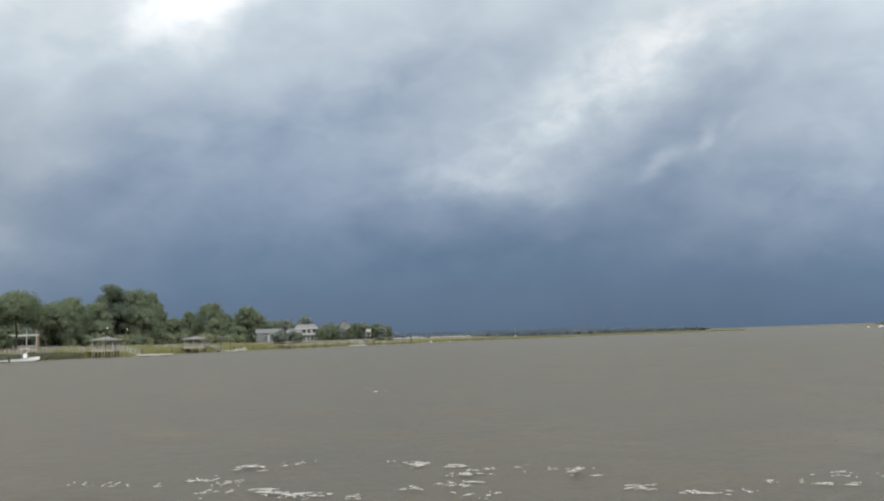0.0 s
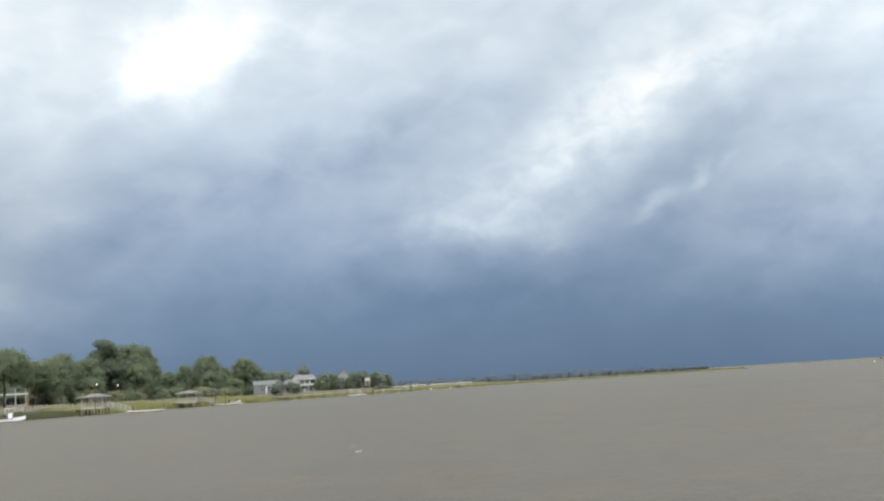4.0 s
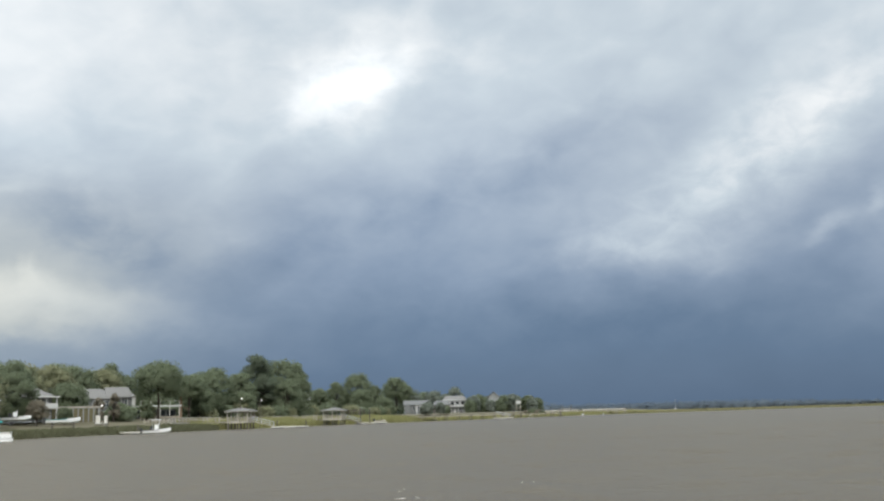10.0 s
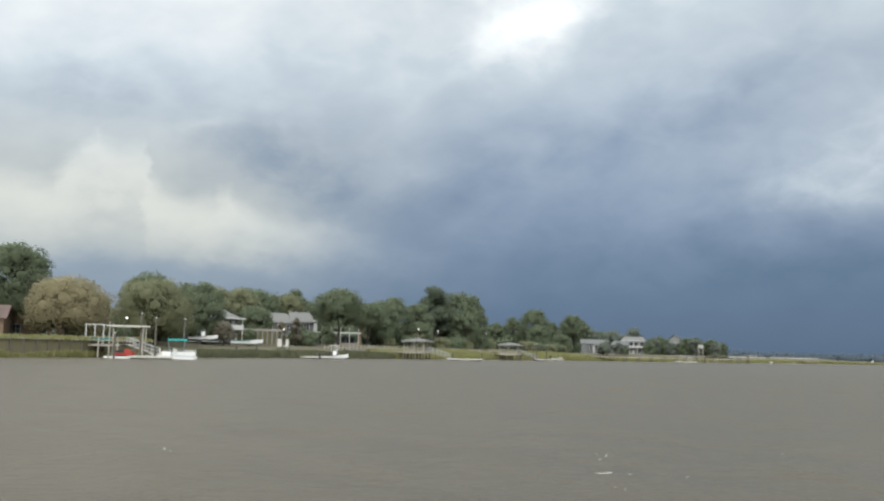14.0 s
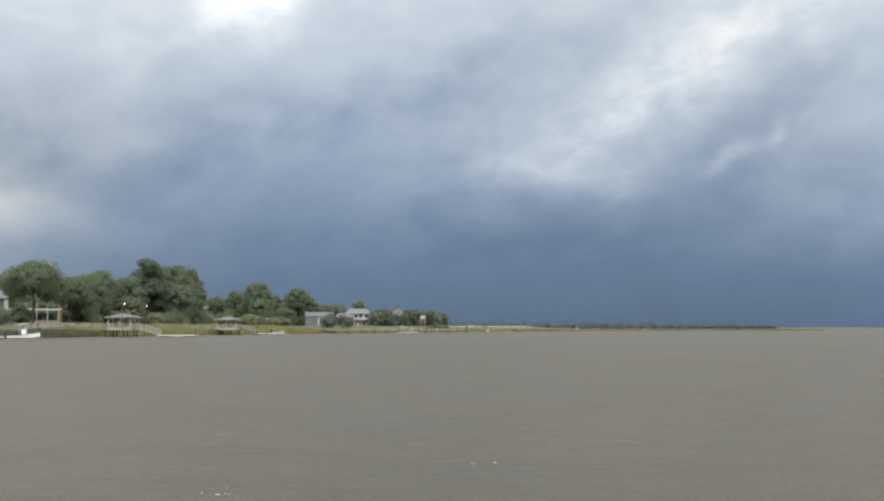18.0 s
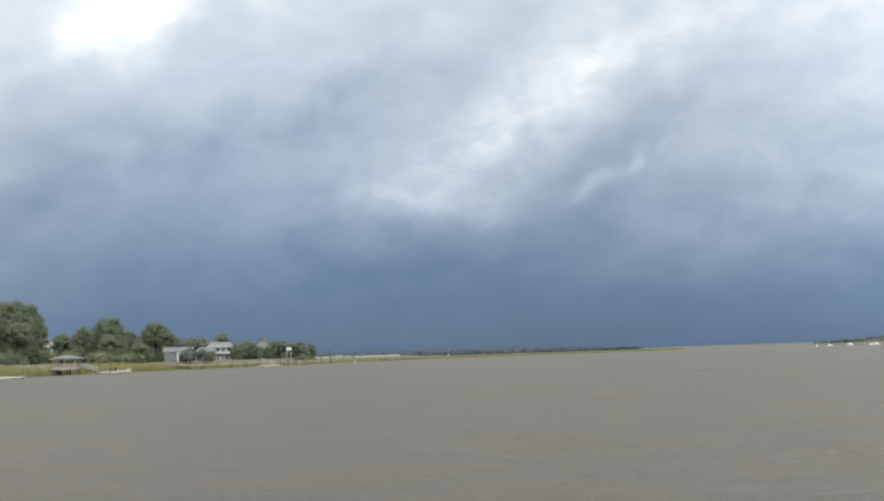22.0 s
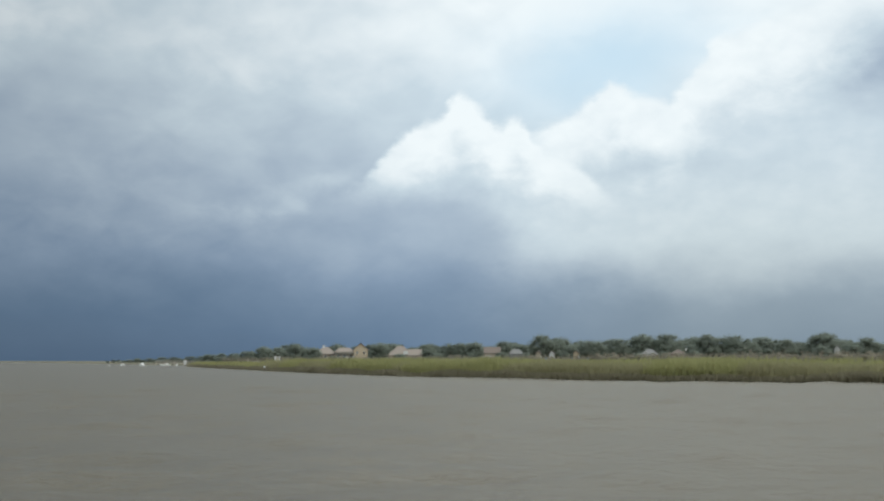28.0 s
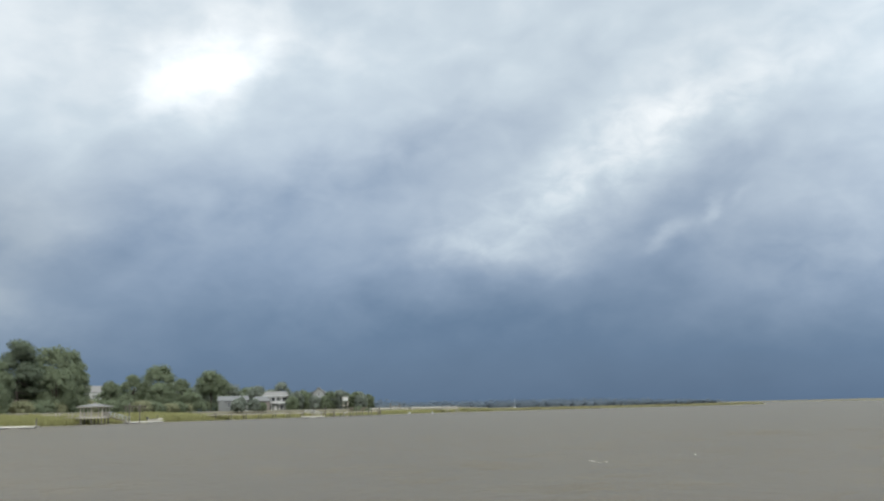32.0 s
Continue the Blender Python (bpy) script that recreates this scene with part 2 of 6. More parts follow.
# ---- materials ----
def material(name, base, other=None, rough=0.7, scale=3.0, metal=0.0, bump=0.0, fine=None, per_island=0.0, per_object=0.0, spec=0.3):
    """Two-scale mottled surface: base and other mix by a coarse and a fine noise; islands and objects vary a little."""
    m = bpy.data.materials.new(name)
    m.use_nodes = True
    t = m.node_tree
    b = t.nodes["Principled BSDF"]
    place = t.nodes.new("ShaderNodeTexCoord").outputs["Object"]
    coarse = noise3(place, scale, 3, 0.5, t)
    small = noise3(place, fine or scale * 9, 4, 0.6, t)
    fac = calc("ADD", calc("MULTIPLY", coarse, 0.65), calc("MULTIPLY", small, 0.45), tree=t, clamp=True)
    fac = smooth(fac, 0.32, 0.78, tree=t)
    colour = tint(t, fac, base, other or tuple(v * 0.7 for v in base))
    if per_island or per_object:
        rnd = t.nodes.new("ShaderNodeNewGeometry").outputs["Random Per Island"] if per_island else t.nodes.new("ShaderNodeObjectInfo").outputs["Random"]
        gain = calc("ADD", calc("MULTIPLY", calc("SUBTRACT", rnd, 0.5), 2 * (per_island or per_object)), 1.0, tree=t)
        v = t.nodes.new("ShaderNodeVectorMath")
        v.operation = "SCALE"
        t.links.new(colour, v.inputs[0]), t.links.new(gain, v.inputs["Scale"])
        colour = v.outputs[0]
    t.links.new(colour, b.inputs["Base Color"])
    b.inputs["Roughness"].default_value, b.inputs["Metallic"].default_value = rough, metal
    b.inputs["Specular IOR Level"].default_value = spec
    if bump:
        bp = t.nodes.new("ShaderNodeBump")
        bp.inputs["Strength"].default_value, bp.inputs["Distance"].default_value = bump, 0.05
        t.links.new(small, bp.inputs["Height"]), t.links.new(bp.outputs[0], b.inputs["Normal"])
    return m


def leafy(name, base, other, scale=0.35, per_island=0.14):
    """Leaves and blades let part of the light through."""
    m = material(name, base, other, 0.7, scale, per_island=per_island, spec=0.15)
    t = m.node_tree
    b = t.nodes["Principled BSDF"]
    thin = t.nodes.new("ShaderNodeBsdfTranslucent")
    t.links.new(b.inputs["Base Color"].links[0].from_socket, thin.inputs[0])
    mix = t.nodes.new("ShaderNodeMixShader")
    mix.inputs[0].default_value = 0.60
    t.links.new(b.outputs[0], mix.inputs[1]), t.links.new(thin.outputs[0], mix.inputs[2])
    t.links.new(mix.outputs[0], t.nodes["Material Output"].inputs[0])
    return m


M_OAK = leafy("oak_leaves", (0.108, 0.130, 0.078), (0.126, 0.148, 0.092), per_island=0.07)
M_PINE = leafy("pine_needles", (0.088, 0.110, 0.074), (0.102, 0.122, 0.084), per_island=0.07)
M_PALE = leafy("pale_leaves", (0.160, 0.168, 0.096), (0.178, 0.182, 0.108), per_island=0.07)
M_TAWNY = leafy("tawny_leaves", (0.300, 0.258, 0.162), (0.255, 0.226, 0.140), per_island=0.07)
# oak green made paler and greyer: the haze over distance sits in this colour
M_FAR_HAZED = leafy("hazed_far_leaves", (0.130, 0.150, 0.120), (0.148, 0.166, 0.134), 0.1, 0.06)
# aerial haze painted in: base colour pulled towards the blue of the low sky
M_WOODS_HAZED = leafy("hazed_distant_leaves", (0.100, 0.124, 0.146), (0.108, 0.132, 0.152), 0.02, 0.05)
M_SHRUB = leafy("shrub_leaves", (0.150, 0.136, 0.100), (0.170, 0.152, 0.114), 0.2)
M_GRASS = leafy("marsh_grass", (0.350, 0.368, 0.130), (0.205, 0.200, 0.090), 0.05, 0.13)
M_REED_BROWN = leafy("faded_reeds", (0.255, 0.232, 0.122), (0.190, 0.176, 0.098), 0.08, 0.13)
M_STEMS = leafy("dead_reed_stems", (0.205, 0.182, 0.118), (0.145, 0.130, 0.086), 0.12, 0.15)
# darker copy of the marsh grass, with the shade below the gardens painted in
M_GRASS_SHADED = leafy("shaded_marsh_grass", (0.175, 0.180, 0.096), (0.110, 0.112, 0.066), 0.06, 0.13)
M_GRASS_DRY = leafy("dry_marsh_grass", (0.290, 0.265, 0.140), (0.210, 0.198, 0.108), 0.12)
M_BARK = material("bark", (0.13, 0.105, 0.08), (0.07, 0.058, 0.048), 0.9, 2.0, bump=0.5)
M_GROUND = material("bank_soil_and_grass", (0.082, 0.084, 0.040), (0.108, 0.096, 0.058), 0.9, 0.08, bump=0.4)
M_TIMBER = material("weathered_timber", (0.330, 0.310, 0.270), (0.230, 0.212, 0.180), 0.85, 1.4, bump=0.4, per_object=0.15)
M_TIMBER_PALE = material("bleached_timber", (0.450, 0.435, 0.395), (0.350, 0.335, 0.300), 0.85, 1.4, bump=0.4, per_object=0.1)
M_TIMBER_DARK = material("wet_dark_timber", (0.130, 0.115, 0.090), (0.075, 0.068, 0.055), 0.8, 1.2, bump=0.4, per_object=0.2)
M_WALLBOARD = material("bulkhead_boards", (0.150, 0.128, 0.070), (0.100, 0.088, 0.050), 0.9, 0.9, bump=0.4, per_object=0.2)
M_SHINGLE = material("grey_shingles", (0.215, 0.211, 0.196), (0.158, 0.154, 0.144), 0.85, 1.1, bump=0.4)
M_SHINGLE_TAN = material("tan_shingles", (0.285, 0.240, 0.200), (0.220, 0.185, 0.155), 0.85, 1.1, bump=0.4)
M_ROOF_BROWN = material("brown_shingles", (0.190, 0.150, 0.120), (0.140, 0.112, 0.092), 0.85, 1.1, bump=0.4)
M_SHINGLE_RED = material("red_shingles", (0.200, 0.140, 0.118), (0.155, 0.110, 0.095), 0.85, 1.1, bump=0.4)
M_WHITE = material("white_paint", (0.60, 0.60, 0.58), (0.50, 0.50, 0.48), 0.5, 0.8)
M_GREY_WALL = material("grey_siding", (0.285, 0.290, 0.275), (0.225, 0.230, 0.218), 0.75, 0.7, bump=0.2)
M_TAN_WALL = material("tan_stucco", (0.470, 0.385, 0.270), (0.400, 0.325, 0.228), 0.8, 0.7, bump=0.2)
M_BEIGE_WALL = material("beige_siding", (0.420, 0.360, 0.280), (0.340, 0.290, 0.225), 0.8, 0.7, bump=0.2)
# grey siding in a darkened copy; shade on the walls is put into the colour
M_DIMMED_WALL = material("dimmed_grey_siding", (0.185, 0.192, 0.186), (0.145, 0.150, 0.146), 0.8, 0.7, bump=0.2)
M_SHINGLE_DULL = material("weathered_grey_shingles", (0.175, 0.178, 0.172), (0.130, 0.132, 0.128), 0.9, 1.1, bump=0.4)
M_CEDAR = material("weathered_cedar", (0.215, 0.190, 0.165), (0.165, 0.146, 0.128), 0.85, 0.7, bump=0.2)
M_BRICK = material("brown_brick", (0.300, 0.215, 0.145), (0.230, 0.160, 0.110), 0.85, 1.5, bump=0.4)
M_GEL = material("white_gelcoat", (0.82, 0.82, 0.80), (0.74, 0.74, 0.72), 0.22, 0.9, spec=0.5)
M_VINYL = material("cream_vinyl", (0.62, 0.59, 0.50), (0.52, 0.49, 0.42), 0.55, 1.5)
M_TEAL = material("teal_canvas", (0.020, 0.300, 0.270), (0.015, 0.230, 0.215), 0.75, 1.2)
M_RED = material("red_plastic", (0.480, 0.070, 0.045), (0.380, 0.055, 0.040), 0.35, 1.2)
M_BLACK = material("black_rubber", (0.030, 0.030, 0.032), (0.045, 0.045, 0.045), 0.6, 2.0)
M_METAL = material("galvanised_metal", (0.56, 0.57, 0.58), (0.44, 0.45, 0.46), 0.45, 2.0, metal=0.7)
M_GLASS = material("window_glass", (0.030, 0.036, 0.042), (0.045, 0.050, 0.055), 0.2, 0.6, spec=0.3)
M_FOAM = material("foam", (0.56, 0.54, 0.48), (0.38, 0.36, 0.32), 0.7, 3.0)
M_LAMP = bpy.data.materials.new("lit_globe")
M_LAMP.use_nodes = True
_b = M_LAMP.node_tree.nodes["Principled BSDF"]
_b.inputs["Base Color"].default_value = (0.9, 0.9, 0.86, 1)
_b.inputs["Emission Color"].default_value = (1.0, 0.97, 0.9, 1)
_b.inputs["Emission Strength"].default_value = 1.2


def river_material():
    m = bpy.data.materials.new("silty_river_water")
    m.use_nodes = True
    t = m.node_tree
    b = t.nodes["Principled BSDF"]
    place = t.nodes.new("ShaderNodeTexCoord").outputs["Object"]
    silt = noise3(place, 0.02, 4, 0.5, t)
    swirl = noise3(place, 0.35, 4, 0.6, t)
    fac = calc("ADD", calc("MULTIPLY", silt, 0.9), calc("MULTIPLY", swirl, 0.1), tree=t)
    t.nodes.remove(b)
    mud, gloss, mix = (t.nodes.new(k) for k in ("ShaderNodeBsdfDiffuse", "ShaderNodeBsdfGlossy", "ShaderNodeMixShader"))
    t.links.new(tint(t, smooth(fac, 0.3, 0.7, tree=t), RIVER_A, RIVER_B), mud.inputs["Color"])
    gloss.inputs["Color"].default_value = (0.96, 0.93, 0.865, 1)
    gloss.inputs["Roughness"].default_value = 0.26
    ripple = calc("ADD", noise3(place, 2.2, 5, 0.66, t, 0.3), calc("MULTIPLY", noise3(place, 0.45, 3, 0.55, t, 0.4), 0.55), tree=t)
    # scattered short wavelets on an otherwise smooth surface
    chop = smooth(noise3(place, 0.75, 3, 0.5, t, 0.8), 0.57, 0.74, tree=t)
    ripple = calc("ADD", ripple, calc("MULTIPLY", chop, 0.9), tree=t)
    bp = t.nodes.new("ShaderNodeBump")
    bp.inputs["Strength"].default_value, bp.inputs["Distance"].default_value = 0.95, 0.12
    t.links.new(ripple, bp.inputs["Height"])
    facing = t.nodes.new("ShaderNodeFresnel")
    facing.inputs["IOR"].default_value = 1.33
    t.links.new(bp.outputs[0], facing.inputs["Normal"])
    t.links.new(calc("MINIMUM", calc("MULTIPLY_ADD", facing.outputs[0], 0.6, 0.03, tree=t), RIVER_GLOSS, tree=t), mix.inputs[0])
    for n in (mud, gloss):
        t.links.new(bp.outputs[0], n.inputs["Normal"])
    t.links.new(mud.outputs[0], mix.inputs[1]), t.links.new(gloss.outputs[0], mix.inputs[2])
    t.links.new(mix.outputs[0], t.nodes["Material Output"].inputs[0])
    return m


RIVER_A, RIVER_B, RIVER_GLOSS = (0.065, 0.0535, 0.0355), (0.075, 0.062, 0.042), 0.27
M_RIVER = river_material()


# ---- mesh helpers ----
def mesh_of(name, verts, faces, mat, smooth_faces=False):
    me = bpy.data.meshes.new(name)
    verts = np.asarray(verts, dtype=np.float32)
    if isinstance(faces, np.ndarray):
        n, k = faces.shape
        me.vertices.add(len(verts)), me.loops.add(n * k), me.polygons.add(n)
        me.vertices.foreach_set("co", verts.ravel())
        me.polygons.foreach_set("loop_start", np.arange(0, n * k, k, dtype=np.int32))
        me.loops.foreach_set("vertex_index", faces.astype(np.int32).ravel())
        me.update(calc_edges=True)
    else:
        me.from_pydata(verts.tolist(), [], faces)
    me.materials.append(mat)
    if smooth_faces:
        me.polygons.foreach_set("use_smooth", [True] * len(me.polygons))
    me.update()
    return me


def thing(name, x, y, z=0.0, turn=0.0, label="", category="", group="", kind=""):
    ob = new(name)
    ob.empty_display_size = 0.3
    ob.matrix_basis = pose(x, y, z, 0, 0, turn)
    return tagged(ob, label, category, group, kind)


def part(name, bm, mat, parent, label=""):
    if isinstance(bm, bmesh.types.BMesh):
        me = bpy.data.meshes.new(name)
        bm.to_mesh(me)
        bm.free()
        me.materials.append(mat)
    else:
        me = bm
    ob = new(name, me)
    ob.parent = parent
    if label:
        ob["label"] = label
    return ob


def box(bm, cx, cy, cz, sx, sy, sz, turn=0.0, tilt=0.0):
    """A box about its centre; turn about z, tilt about its own x, in degrees."""
    m = pose(cx, cy, cz, tilt, 0, turn) @ Matrix.Diagonal((sx, sy, sz, 1))
    bmesh.ops.create_cube(bm, size=1.0, matrix=m)
    return bm


def boxes(*rows):
    bm = bmesh.new()
    for r in rows:
        box(bm, *r)
    return bm


def bar(bm, a, b, r1, r2=None, sides=7):
    """A round bar from a to b."""
    a, b = Vector(a), Vector(b)
    d = b - a
    m = Matrix.Translation((a + b) / 2) @ d.to_track_quat("Z", "Y").to_matrix().to_4x4()
    bmesh.ops.create_cone(bm, cap_ends=True, segments=sides, radius1=r1, radius2=r1 if r2 is None else r2, depth=d.length, matrix=m)
    return bm


def beam(bm, a, b, w, h):
    """A square beam from a to b, w wide and h high."""
    a, b = Vector(a), Vector(b)
    d = b - a
    q = d.to_track_quat("Y", "Z").to_matrix().to_4x4()
    bmesh.ops.create_cube(bm, size=1.0, matrix=Matrix.Translation((a + b) / 2) @ q @ Matrix.Diagonal((w, d.length, h, 1)))
    return bm


def solid(points, faces):
    bm = bmesh.new()
    vs = [bm.verts.new(p) for p in points]
    for f in faces:
        bm.faces.new([vs[i] for i in f])
    bmesh.ops.recalc_face_normals(bm, faces=bm.faces)
    return bm

# ---- river, ground ----
def shore_left(y):
    return np.interp(y, [-4500, 60, 100, 120, 150, 200, 235, 262, 290, 330, 380, 430, 480, 500, 580, 640, 690, 706, 712, 730, 760, 900, 1500],
                     [-130, -112, -113, -115, -118, -120, -120, -118, -113, -105, -97, -90, -78, -62, -8, 38, 76, 86, 62, 0, -110, -150, -200])


def shore_right(y):
    return np.interp(y, [-4500, 0, 60, 104, 120, 140, 165, 212, 300, 400, 450, 520, 800, 1500], [150, 106, 97, 88, 80, 74, 71, 78, 98, 122, 138, 160, 195, 290])


def spread(low, high, step, reach, growth=1.16):
    core = np.arange(low, high + step / 2, step)
    out, s, v = [], step, high
    while v < reach:
        s *= growth
        v += s
        out.append(v)
    back, s, v = [], step, low
    while v > -reach:
        s *= growth
        v -= s
        back.append(v)
    return np.array(back[::-1] + core.tolist() + out)


def sheet(xs, ys, zs):
    nx, ny = len(xs), len(ys)
    gx, gy = np.meshgrid(xs, ys)
    verts = np.stack([gx.ravel(), gy.ravel(), zs.ravel()], 1)
    i = (np.arange(ny - 1)[:, None] * nx + np.arange(nx - 1)[None]).ravel()
    return verts, np.stack([i, i + 1, i + nx + 1, i + nx], 1)


def step_up(v, a, b):
    u = np.clip((v - a) / (b - a), 0, 1)
    return u * u * (3 - 2 * u)


def ground_height(x, y):
    dl, dr = shore_left(y) - x, x - shore_right(y)
    marsh = step_up(y, 285, 330)
    bank = -1.6 + 2.2 * step_up(dl, -3, 2) + (1.0 * step_up(dl, 2, 12) + 1.3 * step_up(dl, 12, 40)) * (1 - marsh) + marsh * (2.2 * step_up(dl, 45, 80)) * (1 - step_up(y, 560, 620)) \
        - marsh * 0.25 * step_up(dl, -3, 2)
    right = -1.6 + 1.95 * step_up(dr, -3, 2) + 2.0 * step_up(dr, 70, 190)
    far = -1.6 + 3.2 * step_up(y, 1700, 1900) * step_up(160 - x, -40, 40)
    behind = -1.6 + 3.2 * step_up(-y, 1500, 1700)
    return np.maximum(np.maximum(bank, right), np.maximum(far, behind))


gxs, gys = spread(-190, 190, 2.5, 4600), spread(-20, 620, 2.5, 4600)
ggx, ggy = np.meshgrid(gxs, gys)
rng = np.random.default_rng(4)
gv, gf = sheet(gxs, gys, ground_height(ggx, ggy) + rng.normal(0, 0.05, ggx.shape))
tagged(new("ground", mesh_of("ground", gv, gf, M_GROUND, True)), "grassy river banks and muddy bed in olive and brown", "ground", kind="structure")

wxs, wys = spread(-60, 80, 0.38, 4600, 1.07), spread(4, 120, 0.38, 4600, 1.07)
wx, wy = np.meshgrid(wxs, wys)
stepx, stepy = np.gradient(wxs), np.gradient(wys)
cell = np.maximum(stepx[None], stepy[:, None])
wz = np.zeros_like(wx)
for k in range(26):
    length = 0.9 * 1.115 ** k
    a = radians(62 + rng.normal(0, 48))
    fade = np.clip(1.6 - cell * 3.2 / length, 0, 1)
    wob = 0.5 * length * np.sin(wx * 0.13 * rng.uniform(0.5, 1.5) + wy * 0.11 * rng.uniform(0.5, 1.5) + k)
    wz += fade * 0.0095 * length ** 0.50 * np.sin((wx * math.cos(a) + wy * math.sin(a) + wob) * 2 * math.pi / length + rng.uniform(0, 6.3))
wv, wf = sheet(wxs, wys, wz)
tagged(new("water", mesh_of("water", wv, wf, M_RIVER, True)), "choppy brown silty river under a storm sky", "river water", kind="structure")


# ---- reeds and marsh grass ----
def tufts(name, xs, ys, zs, heights, blades, width, mat, label, seed, lean=0.22):
    r = np.random.default_rng(seed)
    n = len(xs)
    x, y, z, h = (np.repeat(v, blades) for v in (xs, ys, zs, heights))
    m = n * blades
    x, y = x + r.normal(0, 0.22, m), y + r.normal(0, 0.22, m)
    h = h * r.uniform(0.55, 1.05, m)
    a = r.uniform(0, math.pi, m)
    w = width * r.uniform(0.6, 1.4, m)
    dx, dy = np.cos(a) * w / 2, np.sin(a) * w / 2
    lx, ly = r.normal(0.10, lean, m) * h, r.normal(0, lean, m) * h
    base, tip = np.stack([x, y, z], 1), np.stack([x + lx, y + ly, z + h], 1)
    mid = base * 0.45 + tip * 0.55
    mid[:, :2] -= np.stack([lx, ly], 1) * 0.18
    d = np.stack([dx, dy, np.zeros(m)], 1)
    v = np.stack([base - d * 0.7, base + d * 0.7, mid + d, mid - d, tip + d * 0.25, tip - d * 0.25], 1).reshape(-1, 3)
    i = np.arange(m)[:, None] * 6
    f = np.concatenate([i + np.array([[0, 1, 2, 3]]), i + np.array([[3, 2, 4, 5]])])
    return tagged(new(name, mesh_of(name, v, f, mat)), label, "marsh grass", kind="stuff")


def scatter(n, y0, y1, edge, inland0, inland1, side, seed, power=1.0):
    r = np.random.default_rng(seed)
    y = r.uniform(y0, y1, n)
    d = inland0 + (inland1 - inland0) * r.uniform(0, 1, n) ** power
    return edge(y) + side * d, y


def clumpy(x, y, seed, size):
    return np.array([noise.noise(Vector((a / size, b / size, seed))) for a, b in zip(x, y)])


for row, (n, y0, y1, i0, i1, high, blades, wide, seed) in enumerate((
        (15000, 40, 260, 0.2, 7, 2.1, 5, 0.10, 11), (9000, 30, 300, 6, 40, 2.15, 4, 0.20, 12), (5000, 250, 470, -0.5, 30, 1.6, 4, 0.22, 13), (6000, 20, 420, 40, 120, 1.8, 4, 0.4, 14))):
    x, y = scatter(n, y0, y1, shore_right, i0, i1, 1, seed, 1.2)
    c = clumpy(x, y, seed, 9.0)
    wild = clumpy(x, y, 3.0, 17.0) + 0.35 * clumpy(x, y, 5.0, 5.0)
    tall = high * (1 + 0.18 * c + 0.34 * wild)
    for brown in (False, True):
        k = (wild < -0.16) == brown
        tufts("reed_bed" if row < 2 else "marsh_grass", x[k], y[k], ground_height(x[k], y[k]) - 0.1, tall[k], blades, wide, M_REED_BROWN if brown else M_GRASS,
              "brown faded reeds in patches along the river" if brown else "tall olive-green reeds along the muddy river edge", seed + 40 * brown)
x, y = scatter(17000, 40, 450, shore_right, -1.3, 0.3, 1, 15)
tufts("dead_stems", x, y, np.maximum(ground_height(x, y), -0.15), 1.05 * (1 + 0.55 * clumpy(x, y, 15, 8.0)), 4, 0.10, M_STEMS, "brown dead reed stems at the water's edge", 15)
# the first stretch, seed 21, takes the grass colour darkened for shade
for n, y0, y1, i0, i1, high, blades, wide, seed in (
        (2600, 130, 200, -0.3, 5, 1.0, 4, 0.16, 21), (6000, 200, 300, -0.3, 12, 1.25, 4, 0.18, 24), (7000, 285, 500, -0.5, 14, 1.25, 4, 0.24, 22), (6000, 480, 712, -1, 16, 1.0, 4, 0.5, 23)):
    x, y = scatter(n, y0, y1, shore_left, i0, i1, -1, seed)
    tufts("shore_grass", x, y, ground_height(x, y) - 0.1, high * (1 + 0.25 * clumpy(x, y, seed, 6.0)), blades, wide, {21: M_GRASS_SHADED, 22: M_GRASS, 23: M_GRASS_DRY, 24: M_GRASS}[seed],
          "dull olive grass below the gardens, shade in its colour" if seed == 21 else "yellow-green cordgrass on the low river bank", seed)

